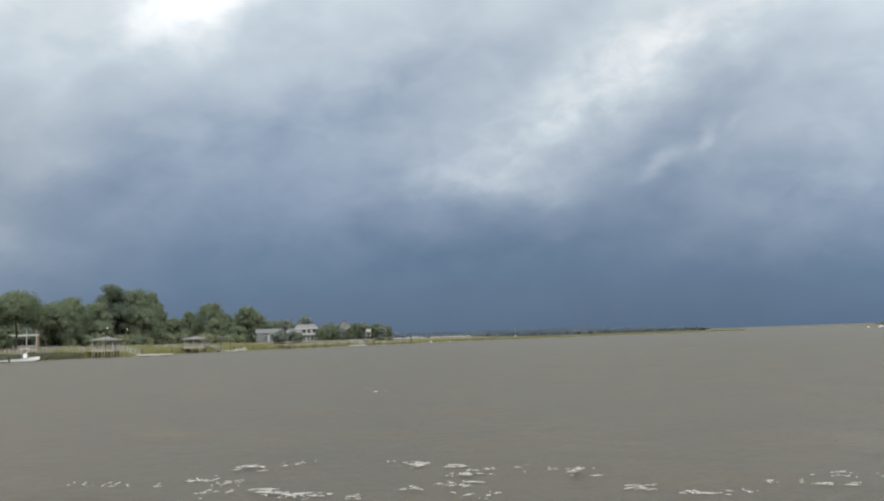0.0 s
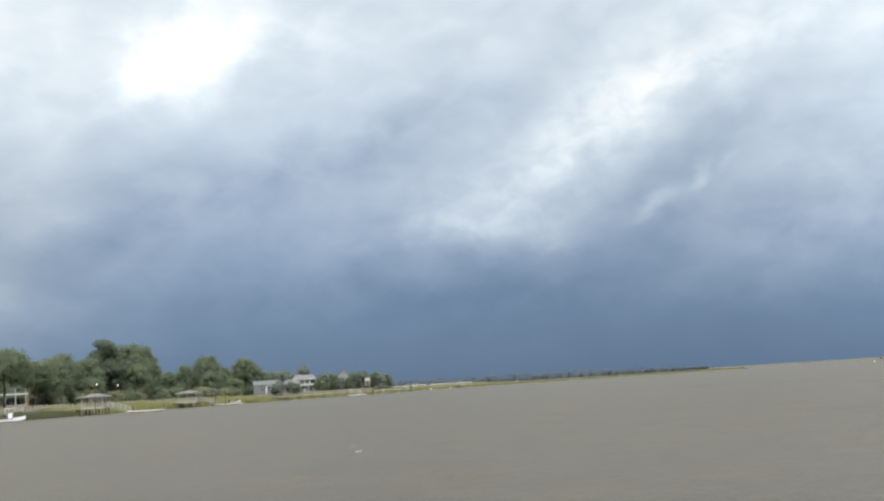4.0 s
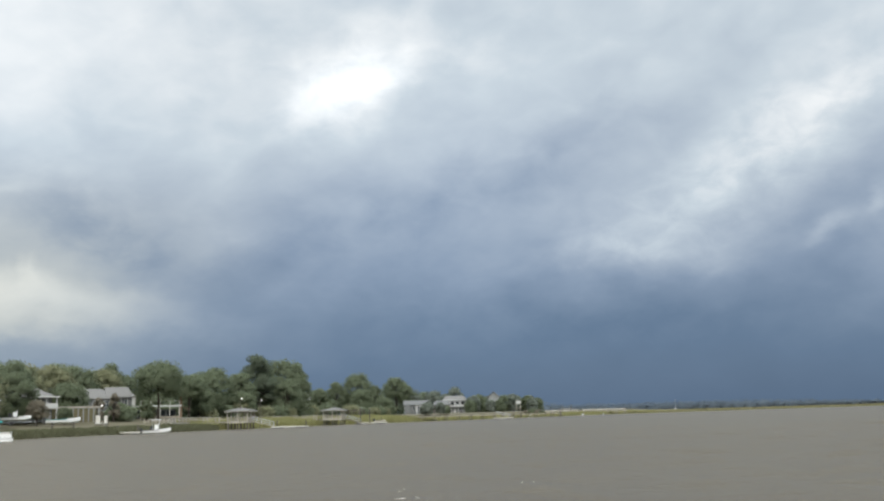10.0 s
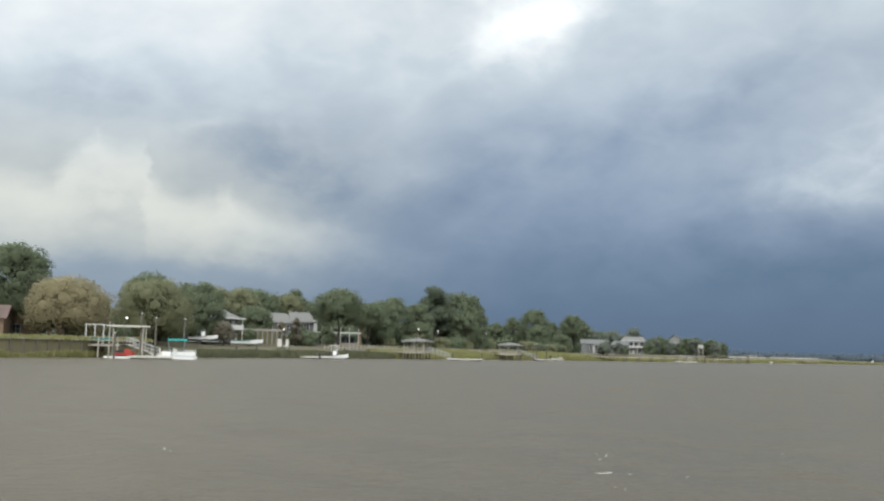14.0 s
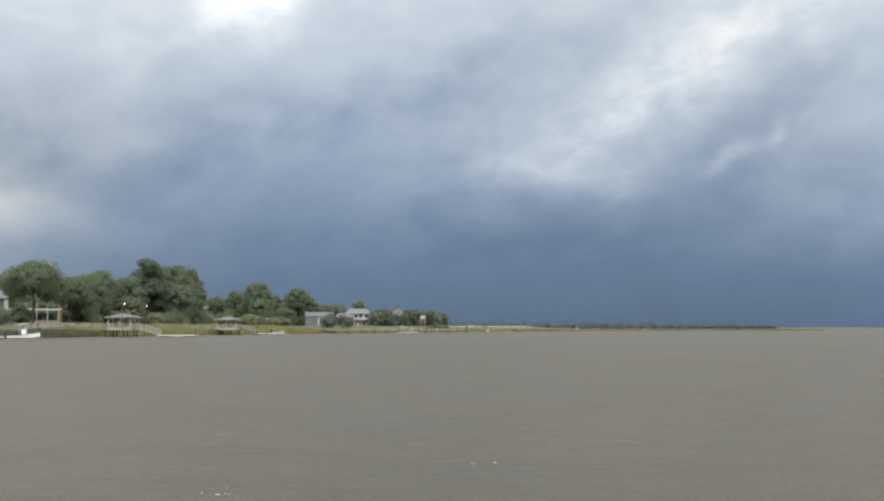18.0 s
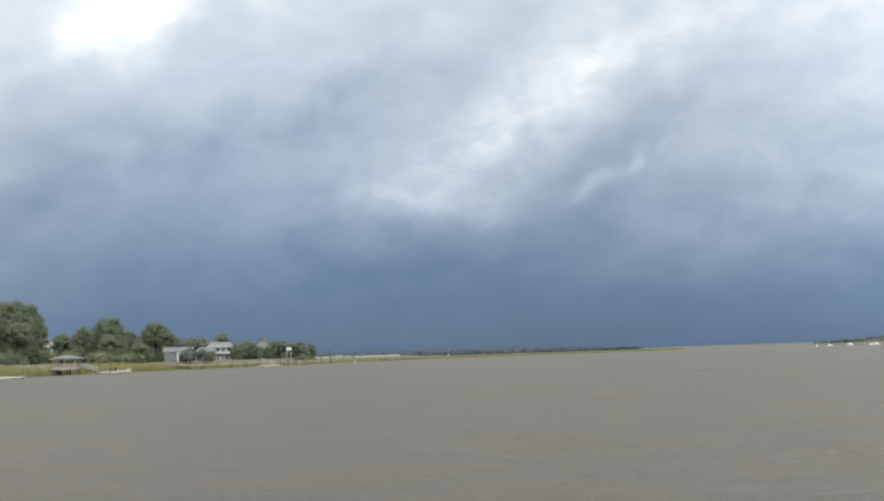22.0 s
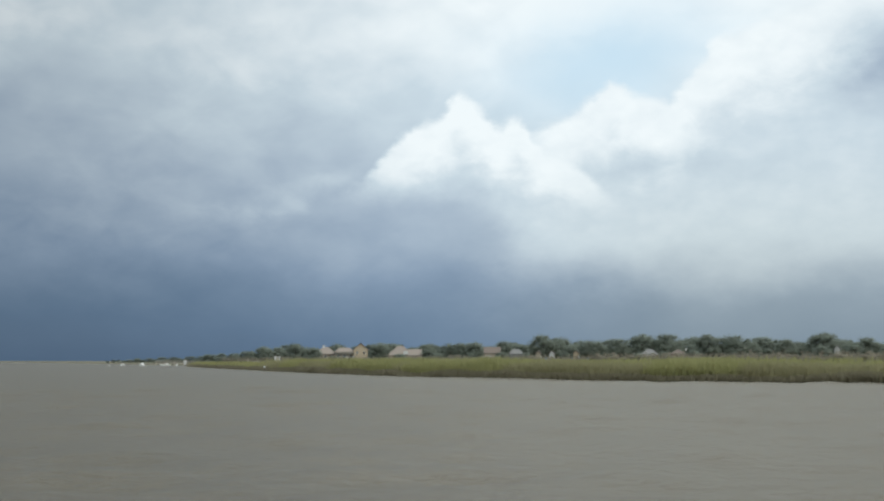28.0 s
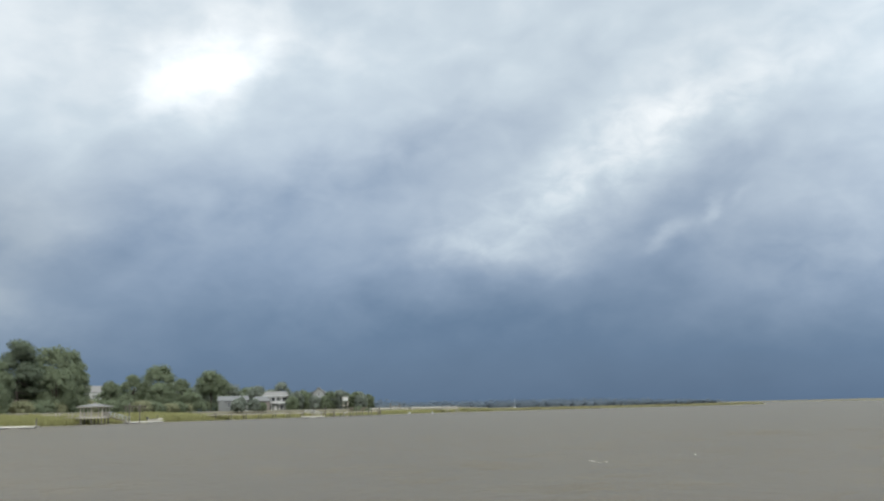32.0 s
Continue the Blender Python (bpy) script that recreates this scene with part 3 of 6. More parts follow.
# ---- trees ----
def crown_mesh(name, lobes, leaves, leaf, mat, seed, core=0.46):
    """Leaf sprays round a set of lobes (x, y, z, rx, ry, rz), each with a leafy heart."""
    r = np.random.default_rng(seed)
    vol = np.array([l[3] * l[5] for l in lobes])
    counts = np.maximum(12, (leaves * vol / vol.sum()).astype(int))
    vs, fs, ns, base = [], [], [], 0
    spots = np.array([l[:3] for l in lobes])

    def whole(points):
        """The way out of the crown, or out of the row of crowns, seen from the nearest part of it."""
        near = spots[np.abs(spots[:, 0] - points[:, 0].mean()) + np.abs(spots[:, 1] - points[:, 1].mean()) < 16].mean(0) if len(spots) > 90 else spots.mean(0)
        w = (points - near) * np.array([1, 1, 0.5]) + np.array([0, 0, 2.6])
        return w / (np.linalg.norm(w, axis=1)[:, None] + 0.3)

    for (cx, cy, cz, rx, ry, rz), n in zip(lobes, counts):
        d = r.normal(0, 1, (n, 3))
        d /= np.linalg.norm(d, axis=1)[:, None]
        rad = r.uniform(0.62, 1.0, n) ** 0.6 + np.abs(r.normal(0, 0.08, n))
        p = np.array([cx, cy, cz]) + d * np.array([rx, ry, rz]) * rad[:, None] + r.normal(0, 0.10, (n, 3)) * np.array([rx, ry, rz])
        u = r.normal(0, 1, (n, 3))
        u -= d * (u * d).sum(1)[:, None] * 0.6
        u /= np.linalg.norm(u, axis=1)[:, None]
        w = np.cross(u, d + r.normal(0, 0.5, (n, 3)))
        w /= np.linalg.norm(w, axis=1)[:, None] + 1e-6
        w *= np.where((np.cross(u, w) * d).sum(1) < 0, -1.0, 1.0)[:, None]
        s = leaf * r.uniform(0.6, 1.5, n)[:, None]
        bow = d * s * r.uniform(-0.2, 0.35, (n, 1))
        q = np.stack([p - u * s, p - w * s * 0.55 + bow, p + u * s, p + w * s * 0.55 + bow], 1).reshape(-1, 3)
        vs.append(q)
        ns.append(np.repeat(d * 0.45 + whole(p) + r.normal(0, 0.25, (n, 3)), 4, axis=0))
        fs.append(base + np.arange(n * 4).reshape(n, 4))
        base += n * 4
        # a lumpy closed heart, so that no lobe is hollow
        lat, lon = np.meshgrid(np.linspace(0, math.pi, 6), np.arange(8) * math.pi / 4 + r.uniform(0, 1), indexing="ij")
        out = np.stack([np.sin(lat) * np.cos(lon), np.sin(lat) * np.sin(lon), np.cos(lat)], -1)
        bulge = core * (1 + r.normal(0, 0.16, lat.shape))
        bulge[0], bulge[-1] = bulge[0, 0], bulge[-1, 0]
        vs.append((np.array([cx, cy, cz]) + out * bulge[..., None] * np.array([rx, ry, rz])).reshape(-1, 3))
        ns.append(out.reshape(-1, 3) * 0.45 + whole(vs[-1]))
        i, j = (g.ravel() for g in np.meshgrid(np.arange(5), np.arange(8), indexing="ij"))
        fs.append(base + np.stack([i * 8 + j, (i + 1) * 8 + j, (i + 1) * 8 + (j + 1) % 8, i * 8 + (j + 1) % 8], 1))
        base += 48
    me = mesh_of(name, np.concatenate(vs), np.concatenate(fs), mat, True)
    ns = np.concatenate(ns)
    me.normals_split_custom_set_from_vertices(ns / np.linalg.norm(ns, axis=1)[:, None])
    return me


def limb_mesh(name, height, radius, lobes, seed):
    """A tapered, slightly bent trunk with limbs into the lobes."""
    r = random.Random(seed)
    bm = bmesh.new()
    p, rad = Vector((0, 0, -0.4)), radius
    knots = [p]
    for k in range(4):
        q = Vector((r.uniform(-0.03, 0.03) * height, r.uniform(-0.03, 0.03) * height, height * (k + 1) / 4))
        bar(bm, p, q, rad, rad * 0.82, 8)
        p, rad = q, rad * 0.82
        knots.append(p)
    for l in lobes[:9]:
        s = knots[r.randint(1, 4)]
        e = Vector((l[0], l[1], l[2]))
        mid = s.lerp(e, 0.5) + Vector((0, 0, -0.05 * height))
        bar(bm, s, mid, radius * 0.42, radius * 0.3, 6)
        bar(bm, mid, e, radius * 0.3, radius * 0.12, 6)
    me = bpy.data.meshes.new(name)
    bm.to_mesh(me)
    bm.free()
    me.materials.append(M_BARK)
    return me


def dome_lobes(width, top, bottom, n, seed, flat=1.0, uneven=0.085):
    """A broad, uneven crown between two heights."""
    r = random.Random(seed)
    out = []
    n = int(n * 2.3)
    rise = top - bottom
    for k in range(n):
        a, q = k * 2.399963, math.sqrt((k + 0.5) / n)
        rad = width / 2 * q * 0.80
        h = bottom + rise * (0.34 + 0.56 * math.sqrt(max(0.0, 1 - q * q * 0.95)) * flat + r.uniform(-1.2, 0.8) * uneven)
        s = width * r.uniform(0.095, 0.18)
        out.append((rad * math.cos(a), rad * math.sin(a), min(h, top - s * 0.8), s, s, s * r.uniform(0.7, 0.95)))
    for k in range(max(5, n // 2)):
        a = k * 1.9 + r.uniform(0, 0.8)
        s = width * r.uniform(0.15, 0.22)
        out.append((width * 0.29 * math.cos(a), width * 0.29 * math.sin(a), bottom + rise * r.uniform(0.08, 0.30) + s * 0.5, s, s, s * 0.9))
    s = width * 0.2
    out.append((0, 0, top - s * 0.75, s, s, s * 0.75))
    return out


def pine_lobes(width, top, bottom, n, seed):
    """Layered boughs with gaps between them."""
    r = random.Random(seed)
    out = []
    for k in range(n):
        u = (k + r.uniform(0, 0.8)) / n
        z = bottom + (top - bottom) * (0.08 + 0.86 * u)
        reach = width / 2 * (0.85 - 0.62 * u ** 1.7) * r.uniform(0.35, 1.0)
        a = r.uniform(0, 6.28)
        s = width * r.uniform(0.09, 0.17)
        out.append((reach * math.cos(a), reach * math.sin(a), z, s, s, s * r.uniform(0.5, 0.75)))
    out.append((0, 0, top - width * 0.08, width * 0.07, width * 0.07, width * 0.09))
    return out


def tree(name, x, y, width, top, mat, label, shape="dome", bottom=None, n=14, leaves=1700, leaf=0.42, seed=1, group="", category="tree", base=None):
    z = float(ground_height(np.array(x), np.array(y))) if base is None else base
    top -= z
    bottom = top * 0.10 if bottom is None else bottom - z
    lobes = (pine_lobes if shape == "pine" else dome_lobes)(width, top, bottom, n, seed)
    t = thing(name, x, y, z, seed * 47 % 360, label, category, group)
    part("crown", crown_mesh("crown", lobes, int(leaves * 3.6), leaf * 0.54, mat, seed), mat, t)
    part("trunk", limb_mesh("trunk", top * 0.62, max(0.16, width * 0.026), lobes, seed), M_BARK, t)
    return t


OAK = "broad dark-green oak standing behind the river bank"
tree("oak_tree", -142, 119, 13.0, 17.9, M_OAK, "tall dark-green oak towering over the brick house", n=17, leaves=6600, leaf=0.34, seed=3, bottom=5)
tree("willow_tree", -129.3, 119.5, 13.6, 12.1, M_TAWNY, "wide tawny willow hanging low over the bulkhead", n=18, leaves=6600, leaf=0.30, seed=5, bottom=2.6)
tree("oak_tree", -148.6, 153.6, 11.6, 16.4, M_OAK, "dark-green oak top rising behind a paler tree", n=14, leaves=4400, leaf=0.36, seed=7)
tree("maple_tree", -138.1, 145.3, 15.0, 13.8, M_PALE, "pale-green spreading tree behind the boat lift", n=16, leaves=6000, leaf=0.34, seed=8, bottom=3.2)
tree("oak_tree", -146, 166, 9.0, 12.6, M_OAK, OAK, n=13, leaves=3800, leaf=0.36, seed=9, bottom=2.8)
tree("oak_tree", -157.4, 178.1, 6.4, 15.9, M_OAK, "narrow dark oak standing behind the paler tree", n=12, leaves=2400, leaf=0.36, seed=12, bottom=3.5)
for k, (x, y, w, h) in enumerate(((-190, 205, 13, 18.4), (-196, 220, 13, 18.2), (-198, 236, 14, 19.4), (-193, 245, 12, 17.2), (-205, 275, 12, 17.6), (-186, 190, 11, 16.5))):
    tree("oak_tree", x, y, w, h, M_PALE if k % 2 else M_OAK, "green oak in the row behind the houses", n=12, leaves=1700, leaf=0.5, seed=20 + k)
tree("oak_tree", -200, 262, 9.5, 21.0, M_OAK, "round-topped dark oak rising over the house roofs", n=12, leaves=1700, leaf=0.45, seed=31)
tree("oak_tree", -151.5, 220.5, 14.0, 17.2, M_OAK, "wide dark oak shading the deck of the grey house", n=17, leaves=3000, leaf=0.42, seed=33, bottom=8.4)
tree("oak_tree", -155, 239, 9.5, 14.6, M_OAK, "oak with a high crown spreading over the veranda", n=12, leaves=1900, leaf=0.40, seed=39, bottom=7.6)
tree("oak_tree", -161, 254, 13.5, 16.4, M_OAK, OAK, n=15, leaves=2400, leaf=0.42, seed=34)
tree("oak_tree", -163, 264, 12.0, 17.8, M_OAK, OAK, n=14, leaves=2200, leaf=0.42, seed=35)
tree("oak_tree", -161, 274, 9.0, 16.4, M_OAK, OAK, n=12, leaves=1700, leaf=0.42, seed=36)
tree("oak_tree", -158, 248, 9.0, 11.5, M_OAK, OAK, n=10, leaves=1400, leaf=0.42, seed=37)
tree("oak_tree", -156, 268, 9.0, 10.5, M_OAK, OAK, n=10, leaves=1400, leaf=0.42, seed=38)
tree("pine_tree", -169.5, 299, 16.0, 23.8, M_PINE, "tall ragged pine, the highest tree on the bank", "pine", n=64, leaves=4200, leaf=0.45, seed=41, bottom=6)
tree("oak_tree", -168, 314, 16.0, 23.0, M_OAK, "tall dense oak beside the ragged pine", n=18, leaves=2800, leaf=0.45, seed=42, bottom=4)
tree("oak_tree", -169.4, 305.0, 9.0, 19.4, M_OAK, "oak filling the space beside the pine", n=12, leaves=1700, leaf=0.45, seed=55, bottom=4)
tree("oak_tree", -160, 303, 12.0, 15.5, M_OAK, OAK, n=13, leaves=1900, leaf=0.45, seed=43)
tree("oak_tree", -161.6, 316.0, 8.0, 16.6, M_OAK, OAK, n=13, leaves=1900, leaf=0.45, seed=44)
tree("oak_tree", -183.1, 372.0, 7.0, 14.2, M_OAK, OAK, n=13, leaves=1700, leaf=0.5, seed=45)
tree("oak_tree", -189.4, 400.0, 10.0, 17.4, M_OAK, OAK, n=12, leaves=1500, leaf=0.5, seed=46)
tree("oak_tree", -182.6, 408, 15.0, 21.6, M_OAK, "dense round-headed oak on the bank", n=17, leaves=2600, leaf=0.5, seed=47, bottom=3.5)
tree("oak_tree", -168, 380, 11.0, 13.2, M_OAK, OAK, n=12, leaves=1500, leaf=0.5, seed=48)
tree("oak_tree", -203, 502, 15.5, 22.8, M_OAK, "round-headed oak standing apart on a bare trunk", n=15, leaves=2000, leaf=0.55, seed=49, bottom=9)
tree("oak_tree", -196, 500, 10.0, 18.4, M_OAK, "lower oak leaning against a round-headed one", n=11, leaves=1300, leaf=0.55, seed=51, bottom=6)
tree("oak_tree", -165.5, 320, 8.0, 21.6, M_OAK, "narrow oak at the end of the tall group", n=12, leaves=1700, leaf=0.45, seed=52, bottom=4)
tree("oak_tree", -188.5, 440.0, 10.0, 16.7, M_OAK, OAK, n=11, leaves=1300, leaf=0.5, seed=53)
tree("oak_tree", -172, 330, 11.0, 13.0, M_OAK, OAK, n=11, leaves=1300, leaf=0.5, seed=54)
tree("oak_tree", -178, 428, 10.0, 10.5, M_OAK, OAK, n=11, leaves=1200, leaf=0.55, seed=50)
# trees and some shrubs by the white houses wear the haze-paled leaf colour
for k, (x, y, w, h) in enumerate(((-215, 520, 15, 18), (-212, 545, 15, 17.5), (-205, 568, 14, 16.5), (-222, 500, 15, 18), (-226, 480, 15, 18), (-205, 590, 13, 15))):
    tree("oak_tree", x, y, w, h, M_FAR_HAZED, "hazy green tree behind the white houses", n=11, leaves=1000, leaf=0.7, seed=60 + k)
tree("oak_tree", -207, 613, 13.0, 20.0, M_FAR_HAZED, "small round tree beyond the white house roof", n=9, leaves=900, leaf=0.7, seed=66)
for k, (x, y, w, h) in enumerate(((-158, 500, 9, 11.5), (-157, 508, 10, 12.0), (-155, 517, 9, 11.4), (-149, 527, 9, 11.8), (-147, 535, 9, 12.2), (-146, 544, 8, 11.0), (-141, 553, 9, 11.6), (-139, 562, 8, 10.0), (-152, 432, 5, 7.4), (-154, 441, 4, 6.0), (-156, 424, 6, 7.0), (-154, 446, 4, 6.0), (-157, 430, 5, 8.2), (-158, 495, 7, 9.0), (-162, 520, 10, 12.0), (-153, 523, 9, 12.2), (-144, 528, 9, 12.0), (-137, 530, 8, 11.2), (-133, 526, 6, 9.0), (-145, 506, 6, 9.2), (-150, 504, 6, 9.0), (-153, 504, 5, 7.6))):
    tree("shrub", x, y, w, h, M_OAK if k % 2 else M_FAR_HAZED, "rounded evergreen shrub beside the white house", n=10, leaves=900, leaf=0.55, seed=70 + k, category="shrub", bottom=2.4)
for k, (x, y, w, h, m) in enumerate(((-140, 166, 4.6, 7.0, M_SHRUB), (-145, 190, 2.7, 7.9, M_SHRUB), (-148, 199, 2.8, 9.0, M_SHRUB), (-150, 201, 3.0, 6.6, M_OAK), (-150, 170, 5.0, 5.0, M_OAK),
                                     (-128, 104, 4.0, 4.6, M_OAK), (-133, 133, 4.5, 5.0, M_OAK), (-153, 210, 4.0, 5.4, M_SHRUB), (-151, 215, 3.4, 7.6, M_OAK), (-155, 221, 4.2, 6.4, M_PALE), (-142, 176, 3.2, 5.6, M_OAK), (-151, 205, 3.2, 7.0, M_OAK))):
    tree("shrub", x, y, w, h, m, "grey-green garden shrub on the lawn", n=8, leaves=900, leaf=0.26, seed=90 + k, category="shrub", bottom=2.9)

for k, (x, y, w, h) in enumerate(((-121.5, 482, 5.0, 3.4), (-117.5, 478, 4.4, 3.0), (-114.5, 472, 3.6, 2.5), (-126, 488, 4.0, 3.0))):
    tree("shrub", x, y, w, h, M_SHRUB if k % 2 else M_OAK, "low dark shrub on the marsh edge by the long pier", n=8, leaves=700, leaf=0.4, seed=140 + k, category="shrub", bottom=0.6)

# hedges and undergrowth that close the row of trees near the ground
under = random.Random(14)
for k in range(46):
    y = 132 + 5.6 * k
    x = -(152 + (6 if y > 210 else 0) + under.uniform(-3, 9))
    if 168 < y < 186 or 214 < y < 240:
        x -= 14
    tree("shrub", x, y, under.uniform(5.5, 8.0), 2.6 + under.uniform(2.6, 4.8), M_OAK if k % 3 else M_PALE, "dark evergreen undergrowth beneath the trees", n=7, leaves=520, leaf=0.42, seed=200 + k,
         category="shrub", bottom=2.2, group="undergrowth on the bank")

# a tall hedge that closes the gardens at the back
hedge = []
for k in range(150):
    y = 120 + 3.6 * k
    x = -float(np.interp(y, [120, 160, 200, 300, 400, 480, 660], [160, 172, 196, 190, 190, 205, 190])) + under.uniform(-4, 4)
    s = under.uniform(2.6, 3.8)
    hedge.append((x, y, 2.6 + under.uniform(1.0, 3.6), s, s, s * under.uniform(0.8, 1.0)))
tagged(new("back_hedge", crown_mesh("back_hedge", hedge, 30000, 0.36, M_OAK, 19)), "dense dark-green thicket along the back of the gardens", "thicket", kind="stuff")
for k, (x, y, w, h) in enumerate(((-182, 216, 14, 17.6), (-183, 227, 13, 18.0), (-182, 237, 12, 17.4), (-157, 194, 9.5, 11.6), (-152, 158, 9, 14.6), (-176, 178, 14, 16.8), (-160, 165, 10, 15.5), (-166, 186, 11, 17.0), (-176, 200, 12, 17.0), (-165, 284, 8.0, 17.0))):
    tree("oak_tree", x, y, w, h, M_OAK if k % 2 else M_PALE, OAK, n=13, leaves=2000, leaf=0.42, seed=110 + k)

# a deep row of trees that closes the bank behind the gardens
rear = []
for k in range(3):
    t = tree("rear_tree", -232, 150 + 14 * k, 13 + k, 14.5 + k, M_OAK, "dark broadleaf tree in the wood behind the gardens", n=13, leaves=1300, leaf=0.55, seed=300 + k, group="wood behind the gardens")
    rear.append(t)
for k in range(40):
    s = under.uniform(0.85, 1.15)
    copy_thing(rear[k % 3], pose(-225 - under.uniform(0, 22), 192 + 11 * k, 2.9, 0, 0, under.uniform(0, 360)) @ Matrix.Diagonal((s, s, under.uniform(0.8, 1.05), 1)))

# the far bank beyond the reeds: a few kinds, haze in their leaf colour, copied along the row
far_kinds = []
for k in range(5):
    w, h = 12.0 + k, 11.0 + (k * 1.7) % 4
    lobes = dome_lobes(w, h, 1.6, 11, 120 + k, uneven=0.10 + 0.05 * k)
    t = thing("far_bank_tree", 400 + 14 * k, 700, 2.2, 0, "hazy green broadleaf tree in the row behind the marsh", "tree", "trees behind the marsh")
    part("crown", crown_mesh("crown", lobes, 2600, 0.30, M_FAR_HAZED, 120 + k), M_FAR_HAZED, t)
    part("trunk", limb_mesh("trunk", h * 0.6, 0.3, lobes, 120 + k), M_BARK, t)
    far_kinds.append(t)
pick = random.Random(77)


def off(azimuth, distance):
    """A place on the far bank by azimuth in degrees and distance in metres, from mid-river."""
    return -1 + distance * math.sin(radians(azimuth)), 47 + distance * math.cos(radians(azimuth))


placed = 0


def far_tree(azimuth, distance, height, kind=None, wide=1.0):
    global placed
    src = far_kinds[placed % 5 if kind is None else kind]
    x, y = off(azimuth, distance)
    own = 11.0 + ((placed % 5 if kind is None else kind) * 1.7) % 4
    s = height * float(np.interp(azimuth, [20, 22, 24, 27, 30, 36, 40], [0.7, 0.8, 0.95, 1.0, 0.95, 0.93, 0.73])) / own
    b = s * wide
    m = pose(x, y, float(ground_height(np.array(x), np.array(y))), 0, 0, pick.uniform(0, 360)) @ Matrix.Diagonal((b * pick.uniform(0.85, 1.1), b * pick.uniform(0.85, 1.1), s, 1))
    bare = Matrix.Diagonal((*(1 / v for v in src.scale), 1))
    if placed < 5:
        src.matrix_basis = m
    else:
        copy_thing(src, m @ bare)
    placed += 1


a = 22.5
while a < 64:
    far_tree(a, np.interp(a, [22, 26, 35, 45, 62], [640, 610, 545, 505, 470]) + pick.uniform(-12, 14), pick.uniform(9.0, 12.8))
    a += pick.uniform(0.75, 1.15)
for a, d, h in ((23.2, 560, 11.5), (24.0, 570, 10.5), (25.0, 560, 12.5), (25.5, 570, 11), (26.0, 555, 9.5), (30.0, 540, 12.2), (30.6, 545, 11.8), (32.6, 520, 10.5), (34.0, 500, 11.0), (34.8, 495, 10.8), (35.5, 490, 11.0),
                (39.5, 500, 18.0), (40.3, 505, 14.0), (42.3, 490, 15.0), (43.9, 480, 15.4), (45.2, 490, 18.6), (46.6, 485, 18.4), (48.9, 470, 17.5), (50.3, 475, 17.6), (53.0, 460, 14.0), (55.0, 462, 17.8),
                (57.2, 455, 14.5), (59.0, 450, 15.5), (61.0, 445, 15.5), (62.5, 445, 16), (63.7, 440, 15), (20.0, 760, 10), (20.8, 740, 10.5), (21.6, 700, 10), (22.2, 650, 10.5)):
    far_tree(a, d, h, wide=1.2)

a = 14.6
while a < 64:
    far_tree(a, np.interp(a, [14, 18, 22, 26, 35, 45, 62], [900, 790, 690, 640, 572, 530, 495]) + pick.uniform(-8, 10), pick.uniform(7.5, 9.8) * np.interp(a, [14, 18, 22, 36, 40], [0.35, 0.8, 1.1, 1.15, 1.7]) * pick.uniform(0.72, 1.14), wide=1.4 if a > 23 else 1.7)
    a += pick.uniform(0.42, 0.62) * (1.0 if a > 23 else 0.62)

for a, d, h in ((25.6, 560, 9.0), (26.05, 558, 9.0), (27.2, 562, 5.0), (31.05, 480, 5.5), (30.0, 545, 11.0), (31.3, 488, 5.0), (32.8, 495, 8.0), (33.3, 490, 6.0), (35.3, 450, 5.0), (37.0, 448, 5.5), (38.5, 446, 5.5), (40.7, 440, 6.0), (44.9, 428, 5.5), (46.4, 430, 6.0), (48.0, 436, 7.0), (54.9, 436, 9.0), (56.6, 436, 9.5)):
    far_tree(a, d, h, wide=1.3)

# brown thicket between the reeds and the gardens
thick = []
r = random.Random(9)
for k in range(240):
    a = 21 + 44 * k / 240 + r.uniform(-0.2, 0.2)
    x, y = off(a, np.interp(a, [21, 26, 35, 45, 64], [440, 400, 345, 320, 300]) + r.uniform(-22, 22))
    s = r.uniform(1.5, 2.7)
    thick.append((x, y, (1.7 if a < 42 else 2.6) + r.uniform(0.2, 0.9), s * 1.6, s * 1.6, s * r.uniform(0.6, 0.9)))
tagged(new("thicket", crown_mesh("thicket", thick, 16000, 0.36, M_SHRUB, 5)), "low brown and olive scrub behind the reeds", "scrub", kind="stuff")

# distant woods along the horizon; their blue haze is part of the leaf colour
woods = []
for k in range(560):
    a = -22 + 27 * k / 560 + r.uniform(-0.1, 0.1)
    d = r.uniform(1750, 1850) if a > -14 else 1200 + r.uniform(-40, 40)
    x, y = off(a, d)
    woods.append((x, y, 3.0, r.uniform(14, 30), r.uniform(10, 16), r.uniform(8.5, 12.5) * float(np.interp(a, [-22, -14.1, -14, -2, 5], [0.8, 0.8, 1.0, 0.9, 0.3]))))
tagged(new("distant_woods", crown_mesh("distant_woods", woods, 26000, 1.3, M_WOODS_HAZED, 6)), "low woods on the horizon, blue haze in their colour", "woods", kind="stuff")


